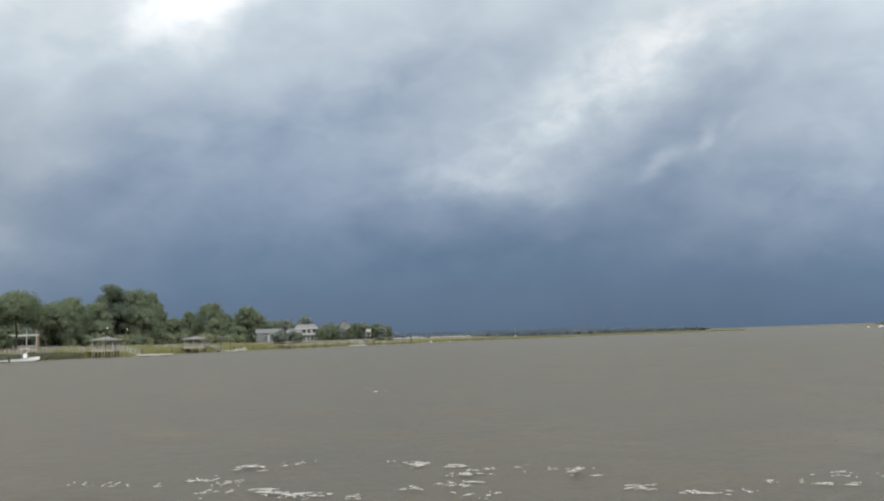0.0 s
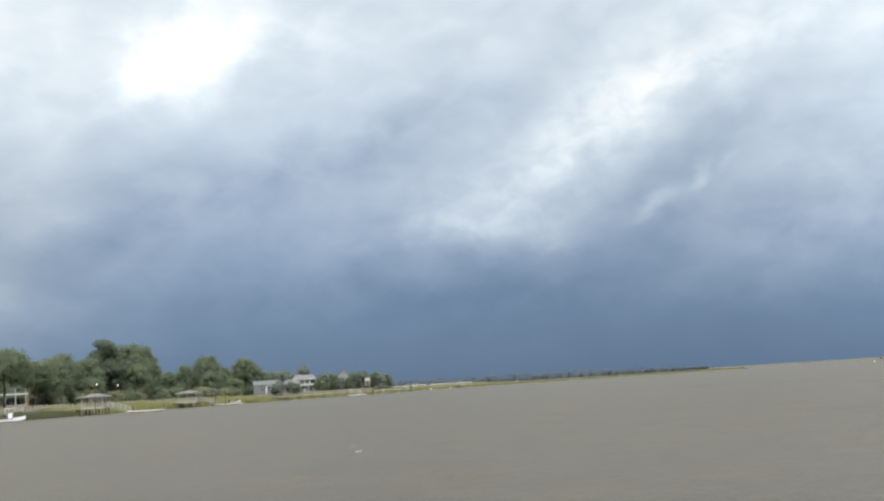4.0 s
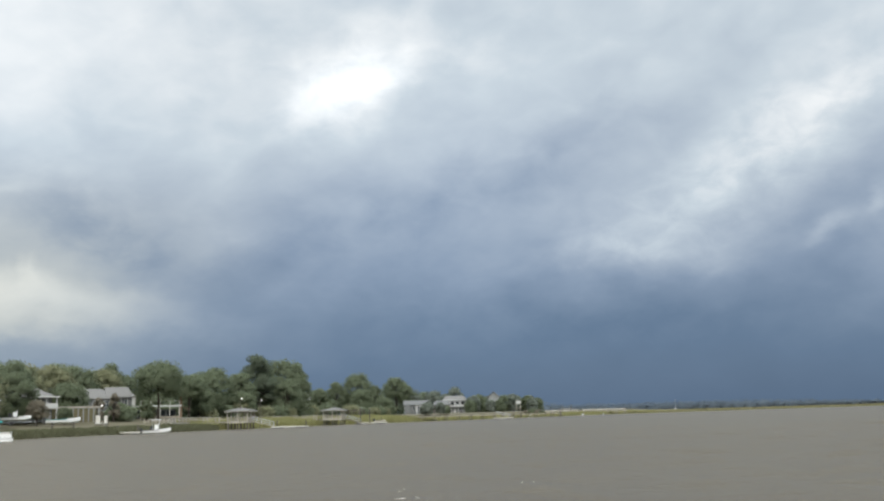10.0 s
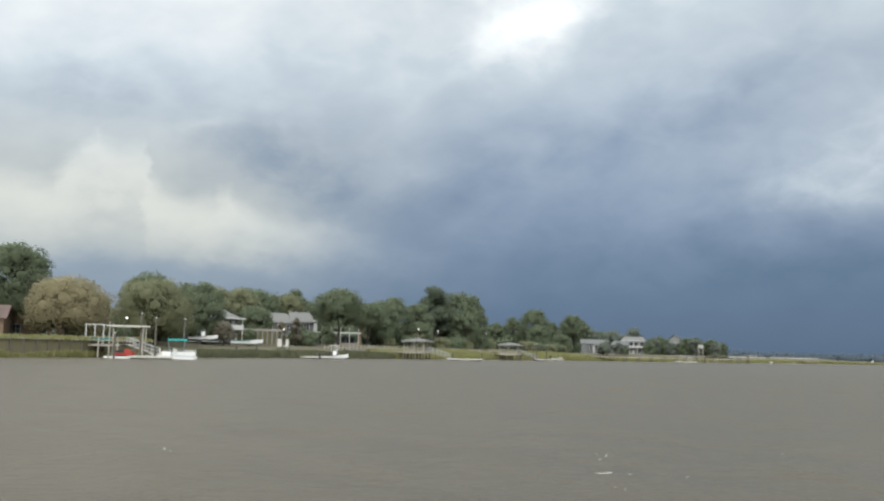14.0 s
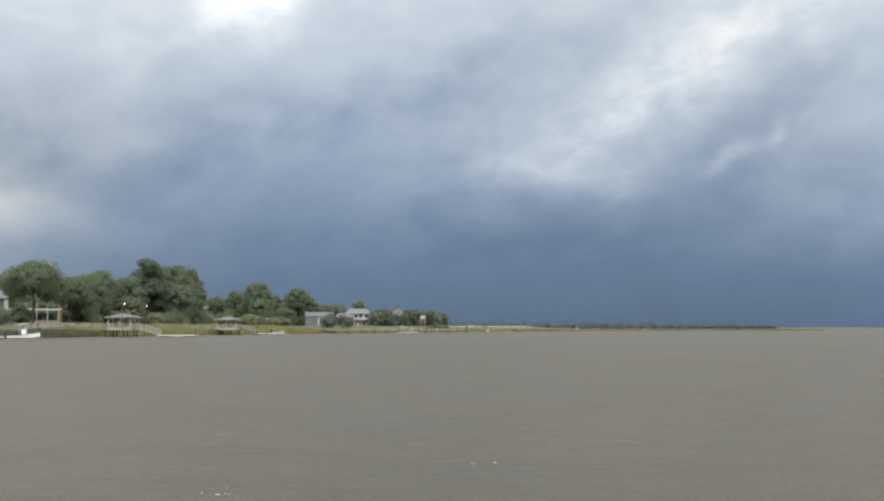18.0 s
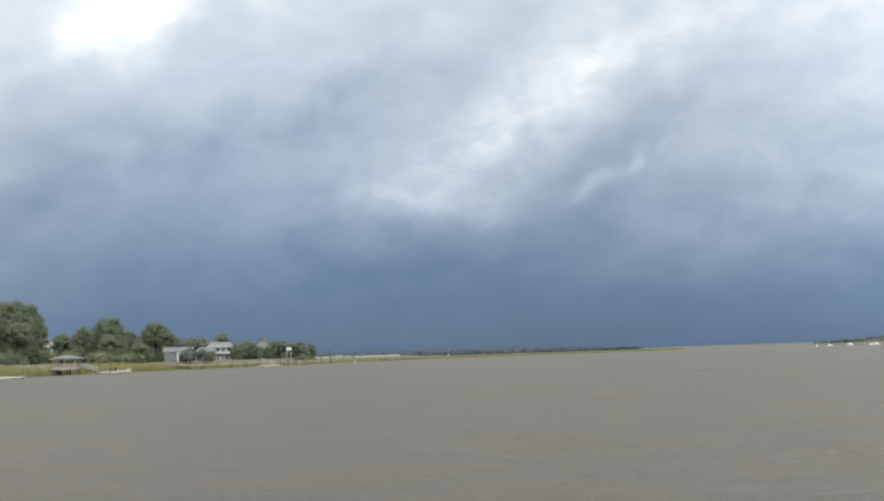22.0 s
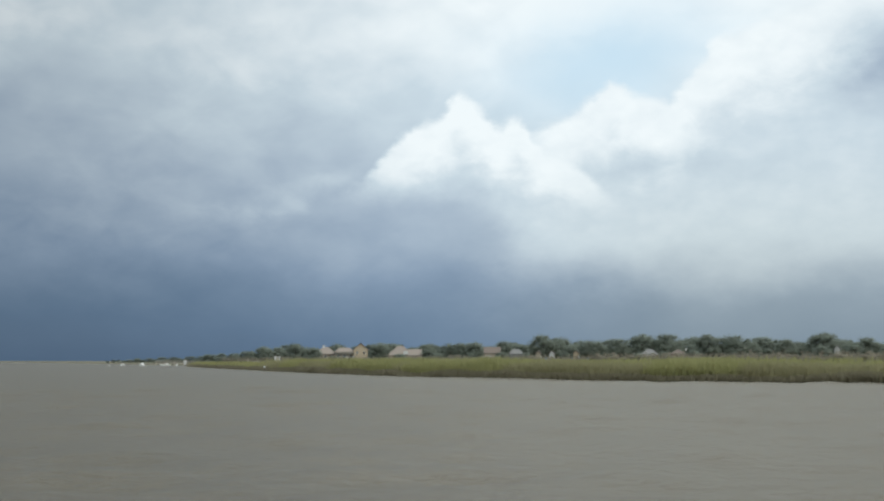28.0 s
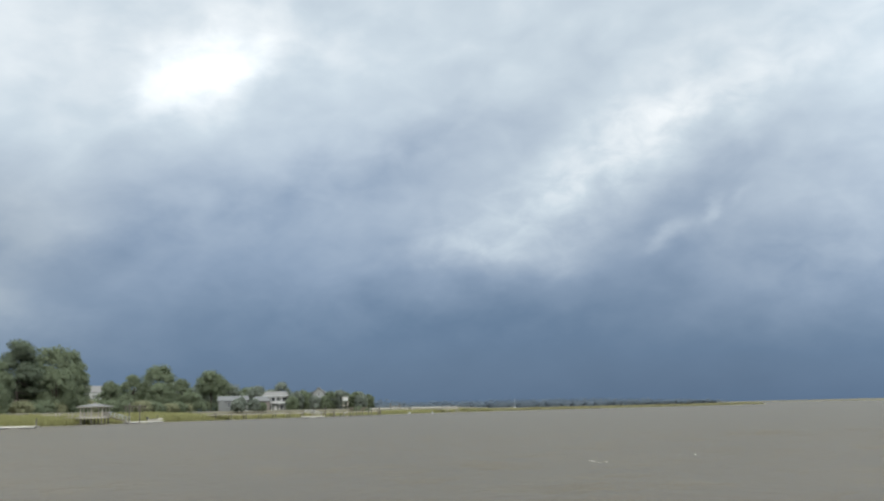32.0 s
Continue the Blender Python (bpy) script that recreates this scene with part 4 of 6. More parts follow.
# ---- houses ----
def gable_roof(w, d, h, rise, over=0.5, thick=0.22, hip=0.0):
    """Ridge along x; hip: how far the ridge draws in at both ends."""
    x, y = w / 2 + over, d / 2 + over
    r = w / 2 + over - hip
    low = h - rise * over / (d / 2)
    top = h + rise
    p = [(-x, -y, low), (x, -y, low), (x, y, low), (-x, y, low), (-r, 0, top), (r, 0, top)]
    q = [(a, b, c + thick) for a, b, c in p]
    f = [(0, 1, 5, 4), (2, 3, 4, 5), (1, 2, 5), (3, 0, 4)] if hip else [(0, 1, 5, 4), (2, 3, 4, 5)]
    up = [tuple(i + 6 for i in g[::-1]) for g in f]
    rim = [(0, 1, 7, 6), (1, 2, 8, 7), (2, 3, 9, 8), (3, 0, 6, 9)] if hip else [(0, 1, 7, 6), (2, 3, 9, 8), (1, 5, 11, 7), (5, 2, 8, 11), (3, 4, 10, 9), (4, 0, 6, 10)]
    return solid(p + q, f + up + rim)


def shell(w, d, h, rise, hip=False):
    """Walls with closed gables."""
    x, y = w / 2, d / 2
    p = [(-x, -y, 0), (x, -y, 0), (x, y, 0), (-x, y, 0), (-x, -y, h), (x, -y, h), (x, y, h), (-x, y, h)]
    f = [(0, 1, 5, 4), (2, 3, 7, 6), (3, 2, 1, 0)]
    if hip or not rise:
        return solid(p, f + [(1, 2, 6, 5), (3, 0, 4, 7), (4, 5, 6, 7)])
    p += [(-x, 0, h + rise), (x, 0, h + rise)]
    return solid(p, f + [(1, 2, 6, 9, 5), (3, 0, 4, 8, 7), (4, 5, 9, 8), (6, 7, 8, 9)])


def window(parent, x, y, z, w, h, face, name="window"):
    """A framed window with sill and mullion; face: 'f' looks to -y, 'l' to -x, 'r' to +x."""
    o = new(name)
    o.parent = parent
    o.matrix_basis = pose(x, y, z, 0, 0, {"f": 0, "l": -90, "r": 90}[face])
    fr = boxes((-w / 2, -0.04, 0, 0.12, 0.16, h), (w / 2, -0.04, 0, 0.12, 0.16, h), (0, -0.04, h / 2, w + 0.12, 0.16, 0.12), (0, -0.03, 0, 0.07, 0.1, h), (0, -0.03, 0, w, 0.1, 0.06))
    me = bpy.data.meshes.new("window_frame")
    fr.to_mesh(me)
    fr.free()
    me.materials.append(M_WHITE)
    o.data = None
    part("window_frame", me, M_WHITE, o)
    part("pane", boxes((0, -0.015, 0, w, 0.04, h)), M_GLASS, o)
    part("window_sill", boxes((0, -0.08, -h / 2 - 0.05, w + 0.3, 0.26, 0.1)), M_WHITE, o)
    return o


def house(x, y, turn, w, d, h, rise, wall, roof, label, z=None, hip=0.0, windows=(), door=None, chimney=None, name="house", group=""):
    """Front looks to -y before the turn."""
    z = float(ground_height(np.array(x), np.array(y))) if z is None else z
    t = thing(name, x, y, z, turn, label, "house", group)
    part("wall", shell(w, d, h, rise, hip > 0), wall, t)
    part("roof", gable_roof(w, d, h, rise, hip=hip), roof, t)
    for row in windows:
        face = row[4] if len(row) > 4 else "f"
        wx, wz, ww, wh = row[:4]
        if face == "f":
            window(t, wx, -d / 2, wz, ww, wh, face)
        else:
            window(t, (-w / 2 if face == "l" else w / 2), wx, wz, ww, wh, face)
    if door is not None:
        dd = part("door", boxes((door, -d / 2 - 0.03, 1.05, 0.95, 0.08, 2.1)), M_WHITE, t, "white front door")
        part("handle", bar(bmesh.new(), (door + 0.35, -d / 2 - 0.13, 1.0), (door + 0.35, -d / 2 - 0.13, 1.15), 0.03), M_METAL, dd)
    if chimney is not None:
        cx, cy, cw, ch = chimney
        c = part("chimney", boxes((cx, cy, ch / 2, cw, cw * 0.8, ch), (cx, cy, ch, cw * 1.2, cw, 0.18)), M_BRICK, t)
        part("flue", boxes((cx, cy, ch + 0.22, cw * 0.4, cw * 0.4, 0.3)), M_TIMBER_DARK, c)
    return t


def porch(parent, x, y, z0, w, d, h, posts, rail=True, roof=None, slab=0.22, mat=None):
    """A deck with posts, a rail and a flat roof slab, in the house's own axes; y is its front edge."""
    mat = mat or M_WHITE
    part("porch_deck", boxes((x, y + d / 2, z0, w, d, slab)), M_TIMBER, parent)
    if roof is not False:
        part("porch_roof", boxes((x, y + d / 2 - 0.2, z0 + h, w + 0.6, d + 0.6, 0.25)), roof or mat, parent)
    for k in range(posts):
        px = x - w / 2 + 0.15 + (w - 0.3) * k / (posts - 1)
        part("post", boxes((px, y + 0.15, z0 + h / 2, 0.2, 0.2, h)), mat, parent)
        if z0 > 1:
            part("pier_post", boxes((px, y + 0.15, z0 / 2, 0.24, 0.24, z0)), mat, parent)
    if rail:
        rows = [(x, y + 0.1, z0 + 1.0, w, 0.1, 0.1), (x, y + 0.1, z0 + 0.2, w, 0.07, 0.07)]
        rows += [(x - w / 2 + 0.3 + k * 0.3, y + 0.1, z0 + 0.6, 0.05, 0.05, 0.8) for k in range(int(w / 0.3) - 1)]
        part("railing", boxes(*rows), mat, parent)


# far bank, behind the marsh
def far_house(az_mid, dist, w, d, h, rise, wall, roof, label, hip=0.0, wins=(), turn=None, door=None):
    x, y = off(az_mid, dist)
    return house(x, y, -az_mid if turn is None else turn, w, d, h + 0.8, rise * 0.8, wall, roof, label, hip=hip, windows=wins, door=door, group="houses behind the marsh")


hb = far_house(26.75, 575, 12, 10, 5.4, 4.6, M_BEIGE_WALL, M_SHINGLE_TAN, "beige two-storey house with a steep tan hipped roof", hip=5.2, wins=((-3.4, 4.4, 1.3, 1.5), (0, 4.4, 1.3, 1.5), (3.4, 4.4, 1.3, 1.5), (-3.4, 1.6, 1.3, 1.5)))
part("bay", boxes((-4.6, -5.4, 3.6, 2.6, 0.9, 7.2)), M_WHITE, hb, "white two-storey bay")
part("cupola", boxes((-1.2, 0, 10.0, 1.3, 1.3, 1.6), (-1.2, 0, 10.9, 1.7, 1.7, 0.2)), M_WHITE, hb, "white cupola on the ridge")
far_house(25.35, 590, 5, 7, 6.2, 3.4, M_WHITE, M_SHINGLE, "white gable end behind a dark shrub", wins=((0, 5.6, 1.2, 1.4, "r"),), turn=64)
hc = far_house(27.85, 572, 11, 8, 6.4, 2.6, M_BEIGE_WALL, M_SHINGLE_TAN, "beige house with a two-storey white balcony", hip=3, wins=((-3.6, 4.6, 1.4, 1.8), (0, 4.6, 1.4, 1.8), (3.6, 4.6, 1.4, 1.8), (-3.6, 1.6, 1.4, 1.8)))
porch(hc, 0, -6.6, 3.4, 11, 2.4, 2.9, 6)
far_house(28.8, 570, 9, 8, 7.6, 4.4, M_TAN_WALL, M_SHINGLE_RED, "tall tan stucco house with a gable front", wins=((-2, 6.4, 1.1, 1.5, "l"), (2, 6.4, 1.1, 1.5, "l"), (-2, 2.8, 1.1, 1.5, "l")), turn=61)
far_house(31.1, 505, 12, 9, 4.0, 5.4, M_BEIGE_WALL, M_SHINGLE_TAN, "low brown house with a broad hipped roof", hip=5.0, wins=((-3.5, 2.2, 1.4, 1.4), (3.5, 2.2, 1.4, 1.4)))
hx = far_house(31.95, 500, 7, 8, 3.6, 3.4, M_BEIGE_WALL, M_SHINGLE_TAN, "low tan garage wing with a gable roof", hip=0, wins=((0, 2, 1.4, 1.3),))
part("dormer", boxes((-4.6, -3.4, 5.6, 2.2, 1.8, 1.8)), M_WHITE, hx, "white dormer beside the gable")
hd = far_house(36.5, 457, 7.0, 8, 3.8, 3.2, M_BEIGE_WALL, M_ROOF_BROWN, "small beige house with a gable over a white porch", hip=0, wins=((2, 2, 1.2, 1.4),))
porch(hd, -2.6, -6.4, 0.4, 3.6, 2.4, 2.6, 3, rail=False)
far_house(37.9, 460, 6, 6, 3.2, 2.4, M_GREY_WALL, M_SHINGLE, "small grey outbuilding with a hipped roof", hip=2, wins=((0, 1.8, 1.2, 1.2),))
for az_mid, w, wall in ((39.2, 1.8, M_BEIGE_WALL), (40.0, 1.4, M_WHITE), (41.4, 1.8, M_TAN_WALL)):
    far_house(az_mid, 450, w, 2.2, 3.2, 1.2, wall, M_ROOF_BROWN, "narrow tan gable end among the trees", wins=((0, 2.4, 0.9, 1.2),), turn=-az_mid + 82)
far_house(45.6, 440, 7, 7, 2.6, 2.4, M_WHITE, M_SHINGLE, "white cottage with a pale grey gable roof", wins=((-2.5, 1.7, 1.2, 1.2), (2.5, 1.7, 1.2, 1.2)), hip=3)
far_house(47.2, 445, 6, 6, 2.6, 2.2, M_BRICK, M_ROOF_BROWN, "low brown brick house with a tan hipped roof", hip=3, wins=((-2, 1.7, 1.2, 1.2), (2, 1.7, 1.2, 1.2)))
far_house(55.7, 452, 2.0, 2.0, 5.0, 1.4, M_WHITE, M_SHINGLE, "white gable end showing between the trees", wins=((0, 4.6, 0.7, 1.0),), turn=28)

# ---- houses on the near bank ----
house(-150.6, 513.0, 102, 5.0, 5.6, 8.2, 2.4, M_GREY_WALL, M_SHINGLE, "narrow grey gable end rising out of the evergreens", windows=((0, 7.0, 1.0, 1.3, "l"),))
ha = house(-152.5, 176, 62, 8.0, 9, 5.4, 2.0, M_DIMMED_WALL, M_SHINGLE, "grey two-storey house with a white upstairs porch", hip=3.2,
           windows=((-3.6, 4.0, 1.3, 1.6), (-1.2, 4.0, 1.3, 1.6), (-3.6, 1.5, 1.3, 1.6), (2.4, 4.0, 1.5, 1.9), (0, 4.0, 1.3, 1.6, "l")), door=3.4)
porch(ha, 2.0, -6.9, 2.8, 4.6, 2.4, 2.4, 3)
part("balcony_panel", boxes((2.0, -6.95, 3.35, 4.6, 0.08, 1.0)), M_WHITE, ha, "white boarded balcony front")
pg = thing("pergola", -146, 184, 2.6, 57, "long weathered timber pergola beside the grey house", "pergola")
for k in range(9):
    part("post", boxes((-4.4 + 1.1 * k, -1.6, 1.5, 0.22, 0.22, 3.0)), M_GREY_WALL, pg)
part("back_wall", boxes((0, 1.6, 1.4, 9.2, 0.2, 2.8)), M_WALLBOARD, pg)
part("roof_beam", boxes((0, -1.6, 3.1, 9.6, 0.3, 0.28), (0, 1.6, 3.1, 9.6, 0.3, 0.28)), M_TIMBER, pg)
for k in range(12):
    part("rafter", boxes((-4.4 + 0.8 * k, 0, 3.3, 0.12, 4.0, 0.16)), M_TIMBER, pg)
# walls of this house, its wing and veranda: tree shade painted as darker siding
house(-170.5, 218.6, 56, 10, 10, 5.6, 2.4, M_DIMMED_WALL, M_SHINGLE, "grey house with a pale grey hipped roof", hip=3.4,
            windows=((-3.2, 4.2, 1.4, 1.6), (-0.6, 4.2, 1.4, 1.6), (-3.2, 1.5, 1.4, 1.6), (2, 1.5, 1.6, 1.6), (2, 4.2, 1.4, 1.6)))
hb3 = house(-167, 223.6, 52, 6.4, 9, 6.0, 2.4, M_DIMMED_WALL, M_SHINGLE, "grey gabled wing with a tall white corner column", hip=0.8, windows=((-1.8, 4.6, 1.5, 1.8), (1.0, 4.6, 1.5, 1.8), (-0.4, 1.6, 1.6, 1.6)))
part("corner_column", boxes((3.35, -4.7, 4.8, 0.9, 0.35, 3.2)), M_WHITE, hb3, "white corner column")
dk = thing("veranda", -161, 233.6, 2.9, 50, "two-level veranda with a white edged roof", "veranda")
part("lower_wall", boxes((0, 2.2, 1.3, 10.4, 0.25, 2.6)), M_DIMMED_WALL, dk)
for k in range(4):
    part("pane", boxes((-3.9 + 2.6 * k, 2.05, 1.3, 1.9, 0.06, 1.8)), M_GLASS, dk)
part("roof", boxes((0, 0.4, 3.5, 11.2, 5.0, 0.3), (0, -2.1, 3.45, 11.4, 0.12, 0.42)), M_WHITE, dk)
for k in range(5):
    part("post", boxes((-5.1 + 2.55 * k, -1.9, 1.75, 0.22, 0.22, 3.5)), M_TIMBER_PALE, dk)
    part("upper_post", boxes((-5.1 + 2.55 * k, -1.9, 4.3, 0.1, 0.1, 1.2)), M_TIMBER_PALE, dk)
part("low_wall", boxes((0, -2.0, 0.45, 10.6, 0.2, 0.6)), M_BEIGE_WALL, dk, "pale low front wall")
part("upper_rail", boxes((0, -1.9, 4.85, 10.4, 0.06, 0.06)), M_TIMBER, dk)
part("brick_pillar", boxes((5.6, -1.7, 3.3, 0.5, 0.5, 6.6)), M_BRICK, dk, "tall reddish-brown pillar at the veranda's end")
part("stair_rail", beam(bmesh.new(), (5.4, -2.0, 3.5), (8.0, -2.2, 2.2), 0.1, 0.12), M_BRICK, dk, "reddish-brown sloping stair rail")
house(-143, 124, 48, 8.5, 8, 5.2, 1.6, M_BRICK, M_SHINGLE_RED, "brown brick house with a shallow reddish roof", hip=2.5, windows=((-2.5, 1.7, 1.4, 1.5), (1.5, 1.7, 1.4, 1.5), (1.5, 4.2, 1.2, 1.2)), door=3.2)
house(-139, 111, 48, 8.0, 8, 3.4, 1.8, M_BRICK, M_SHINGLE_RED, "brick wing with a red gable roof and wide chimney", windows=((-2.0, 1.7, 2.2, 2.4), (2.2, 1.7, 1.4, 1.5)), chimney=(1.5, -4.3, 1.9, 7.6))
hp = house(-186.0, 490.0, 22, 11.5, 9, 4.4, 1.8, M_DIMMED_WALL, M_SHINGLE_DULL, "low pale-grey house with white window frames", windows=((-1.6, 2.6, 1.4, 1.8), (1.0, 2.6, 1.8, 2.2), (3.9, 2.6, 1.8, 2.2)))
for wx in (-0.3, 2.5, 5.4):
    part("pilaster", boxes((wx, -4.6, 2.2, 0.45, 0.3, 4.4)), M_WHITE, hp, "white pilaster")
hp.scale = (1.16, 1.16, 1.12)
part("frieze", boxes((2.5, -4.6, 4.1, 6.2, 0.3, 0.6)), M_WHITE, hp, "white frieze")
part("gable_wing", solid([(-5.8, -6.2, 0), (-3.0, -6.2, 0), (-3.0, -4.4, 0), (-5.8, -4.4, 0), (-5.8, -6.2, 3.4), (-3.0, -6.2, 3.4), (-3.0, -4.4, 3.4), (-5.8, -4.4, 3.4), (-4.4, -6.2, 5.0), (-4.4, -4.4, 5.0)],
                         [(0, 1, 5, 8, 4), (2, 3, 7, 9, 6), (1, 2, 6, 5), (3, 0, 4, 7), (5, 6, 9, 8), (7, 4, 8, 9), (3, 2, 1, 0)]), M_DIMMED_WALL, hp, "grey gabled entrance")
hw = house(-171, 507, 20, 12.5, 10, 6.8, 2.2, M_GREY_WALL, M_SHINGLE, "two-storey house with a white balcony along its front", hip=2.0,
           windows=((-4, 5.2, 1.9, 1.9), (-1.2, 5.2, 1.9, 1.9), (1.6, 5.2, 1.9, 1.9), (4.3, 5.2, 1.9, 1.9), (-3, 1.6, 1.6, 1.8), (3, 1.6, 1.6, 1.8)), door=0)
porch(hw, 0.0, -6.6, 3.5, 12.0, 1.6, 3.3, 4, mat=M_WHITE)
part("balcony_front", boxes((0, -6.6, 3.75, 12.0, 0.1, 0.8)), M_WHITE, hw, "white boarded balcony front")
for wx in (-5.8, -2.9, 0.0, 2.9, 5.8):
    part("column", boxes((wx, -6.62, 5.1, 0.5, 0.3, 3.2)), M_WHITE, hw, "broad white column")
part("fascia", boxes((0, -6.7, 6.7, 12.6, 0.2, 0.6)), M_WHITE, hw, "white fascia")
house(-175, 497, 20, 9, 8, 4.6, 2.0, M_CEDAR, M_SHINGLE_DULL, "low brown wing between the white houses", hip=2.2, windows=((-2, 2.6, 1.4, 1.4), (2, 2.6, 1.4, 1.4)))
hg = house(-212, 410, 27, 8.2, 8, 8.6, 2.4, M_WHITE, M_SHINGLE, "tall white house showing between two oaks", hip=1.5, windows=((-2, 6.8, 1.4, 1.6), (1.8, 6.8, 1.4, 1.6), (-2, 3, 1.4, 1.6)))
porch(hg, 1.6, -5.6, 5.2, 3.6, 1.6, 2.4, 3)
house(-170, 303, 34, 6.5, 6, 3.6, 1.6, M_BRICK, M_SHINGLE_TAN, "small red-brown house under the tall pine", windows=((-1.5, 1.8, 1.3, 1.3), (1.5, 1.8, 1.3, 1.3)), door=0)
pg2 = thing("arbour", -129, 291, 0.9, 27, "open weathered timber arbour on the bank", "arbour")
for k in range(4):
    part("post", boxes((-2.4 + 1.6 * k, -1.0, 1.5, 0.16, 0.16, 3.4)), M_TIMBER_DARK, pg2)
    part("post", boxes((-2.4 + 1.6 * k, 1.0, 1.5, 0.16, 0.16, 3.4)), M_TIMBER_DARK, pg2)
part("top_beam", boxes((0, -1.0, 3.2, 5.6, 0.16, 0.2), (0, 1.0, 3.2, 5.6, 0.16, 0.2)), M_TIMBER_DARK, pg2)
for k in range(8):
    part("rafter", boxes((-2.6 + 0.74 * k, 0, 3.38, 0.1, 2.8, 0.14)), M_TIMBER_DARK, pg2)
for x, y, w in ((-182, 340, 9),):
    house(x, y, 52, w, 8, 6.5, 2.2, M_BEIGE_WALL, M_SHINGLE, "beige house mostly hidden behind the oaks", hip=2.2, windows=((-2, 5, 1.3, 1.5), (2, 5, 1.3, 1.5)))


# ---- lamps ----
def lamp_post(x, y, top, globe=0.17):
    z = float(ground_height(np.array(x), np.array(y)))
    t = thing("lamp_post", x, y, z, 0, "slim dark lamp post with a lit white globe", "lamp post", "lamp posts on the bank")
    h = top - z
    part("post", bar(bmesh.new(), (0, 0, -0.2), (0, 0, h), 0.07, 0.05), M_TIMBER_DARK, t)
    part("arm", bar(bmesh.new(), (0, 0, h - 0.1), (0.35, 0, h), 0.04), M_TIMBER_DARK, t)
    bm = bmesh.new()
    bmesh.ops.create_icosphere(bm, subdivisions=2, radius=globe, matrix=Matrix.Translation((0.4, 0, h + globe * 0.6)))
    part("globe", bm, M_LAMP, t, "lit white globe")


lamp_post(-111.9, 115.5, 5.6)
lamp_post(-135, 178.3, 5.7, 0.15)
lamp_post(-114.1, 198.5, 6.55, 0.14)
lamp_post(-109.7, 199.5, 6.15, 0.12)


x, y = off(47.6, 430)
lamp_post(x, y, 7.4, 0.2)


# ---- bulkhead ----
def shore_point(y):
    return float(shore_left(y))


bk = thing("bulkhead", shore_point(90), 90, 0, 0, "weathered timber bulkhead holding up the lawn", "bulkhead", kind="structure")
span = 2.0
panel = boxes(*[(0.0, -0.86 + 0.29 * k, 0.75, 0.1, 0.275, 3.3) for k in range(7)])
pm = bpy.data.meshes.new("board_panel")
panel.to_mesh(pm)
panel.free()
pm.materials.append(M_WALLBOARD)
pile = bar(bmesh.new(), (0.16, 0, -1.4), (0.16, 0, 2.6), 0.17, 0.15)
pl = bpy.data.meshes.new("piling")
pile.to_mesh(pl)
pile.free()
pl.materials.append(M_TIMBER_DARK)
cap = bmesh.new()
for k in range(43):
    y = 38 + span * k
    x0, x1 = shore_point(y) - bk.location.x, shore_point(y + span) - bk.location.x
    a = -math.degrees(math.atan2(x1 - x0, span))
    for name, me in (("board_panel", pm), ("piling", pl)):
        o = part(name, me, M_WALLBOARD, bk)
        o.matrix_basis = pose((x0 + x1) / 2, y + span / 2 - 90 - (span / 2 if name == "piling" else 0), 0, 0, 0, a)
    beam(cap, (x0, y - 90, 2.45), (x1, y + span - 90, 2.45), 0.5, 0.14)
part("cap", cap, M_TIMBER, bk)
tagged(new("lawn", mesh_of("lawn", [(-260, 38, 2.4), (shore_point(38) - 0.1, 38, 2.38), (shore_point(80) - 0.1, 80, 2.38), (shore_point(124) - 0.1, 124, 2.38), (-260, 124, 2.9)], [[0, 1, 2, 3, 4]], M_GROUND)),
       "grassy lawn behind the timber bulkhead", "lawn", kind="structure")

x, y = scatter(2600, 38, 124, shore_left, -0.2, 5.0, -1, 31, 1.6)
tufts("lawn_edge_grass", x, y, np.full(len(x), 2.3), np.full(len(x), 0.7) * (1 + 0.5 * clumpy(x, y, 31, 3.0)), 4, 0.14, M_GRASS, "rough grass hanging over the bulkhead", 31)


x, y = scatter(1500, 60, 128, shore_left, -1.4, -0.3, -1, 32)
tufts("bank_foot_grass", x, y, np.full(len(x), -0.2), np.full(len(x), 0.9) * (1 + 0.7 * clumpy(x, y, 32, 5.0)), 4, 0.12, M_GRASS, "green growth at the foot of the bulkhead", 32)


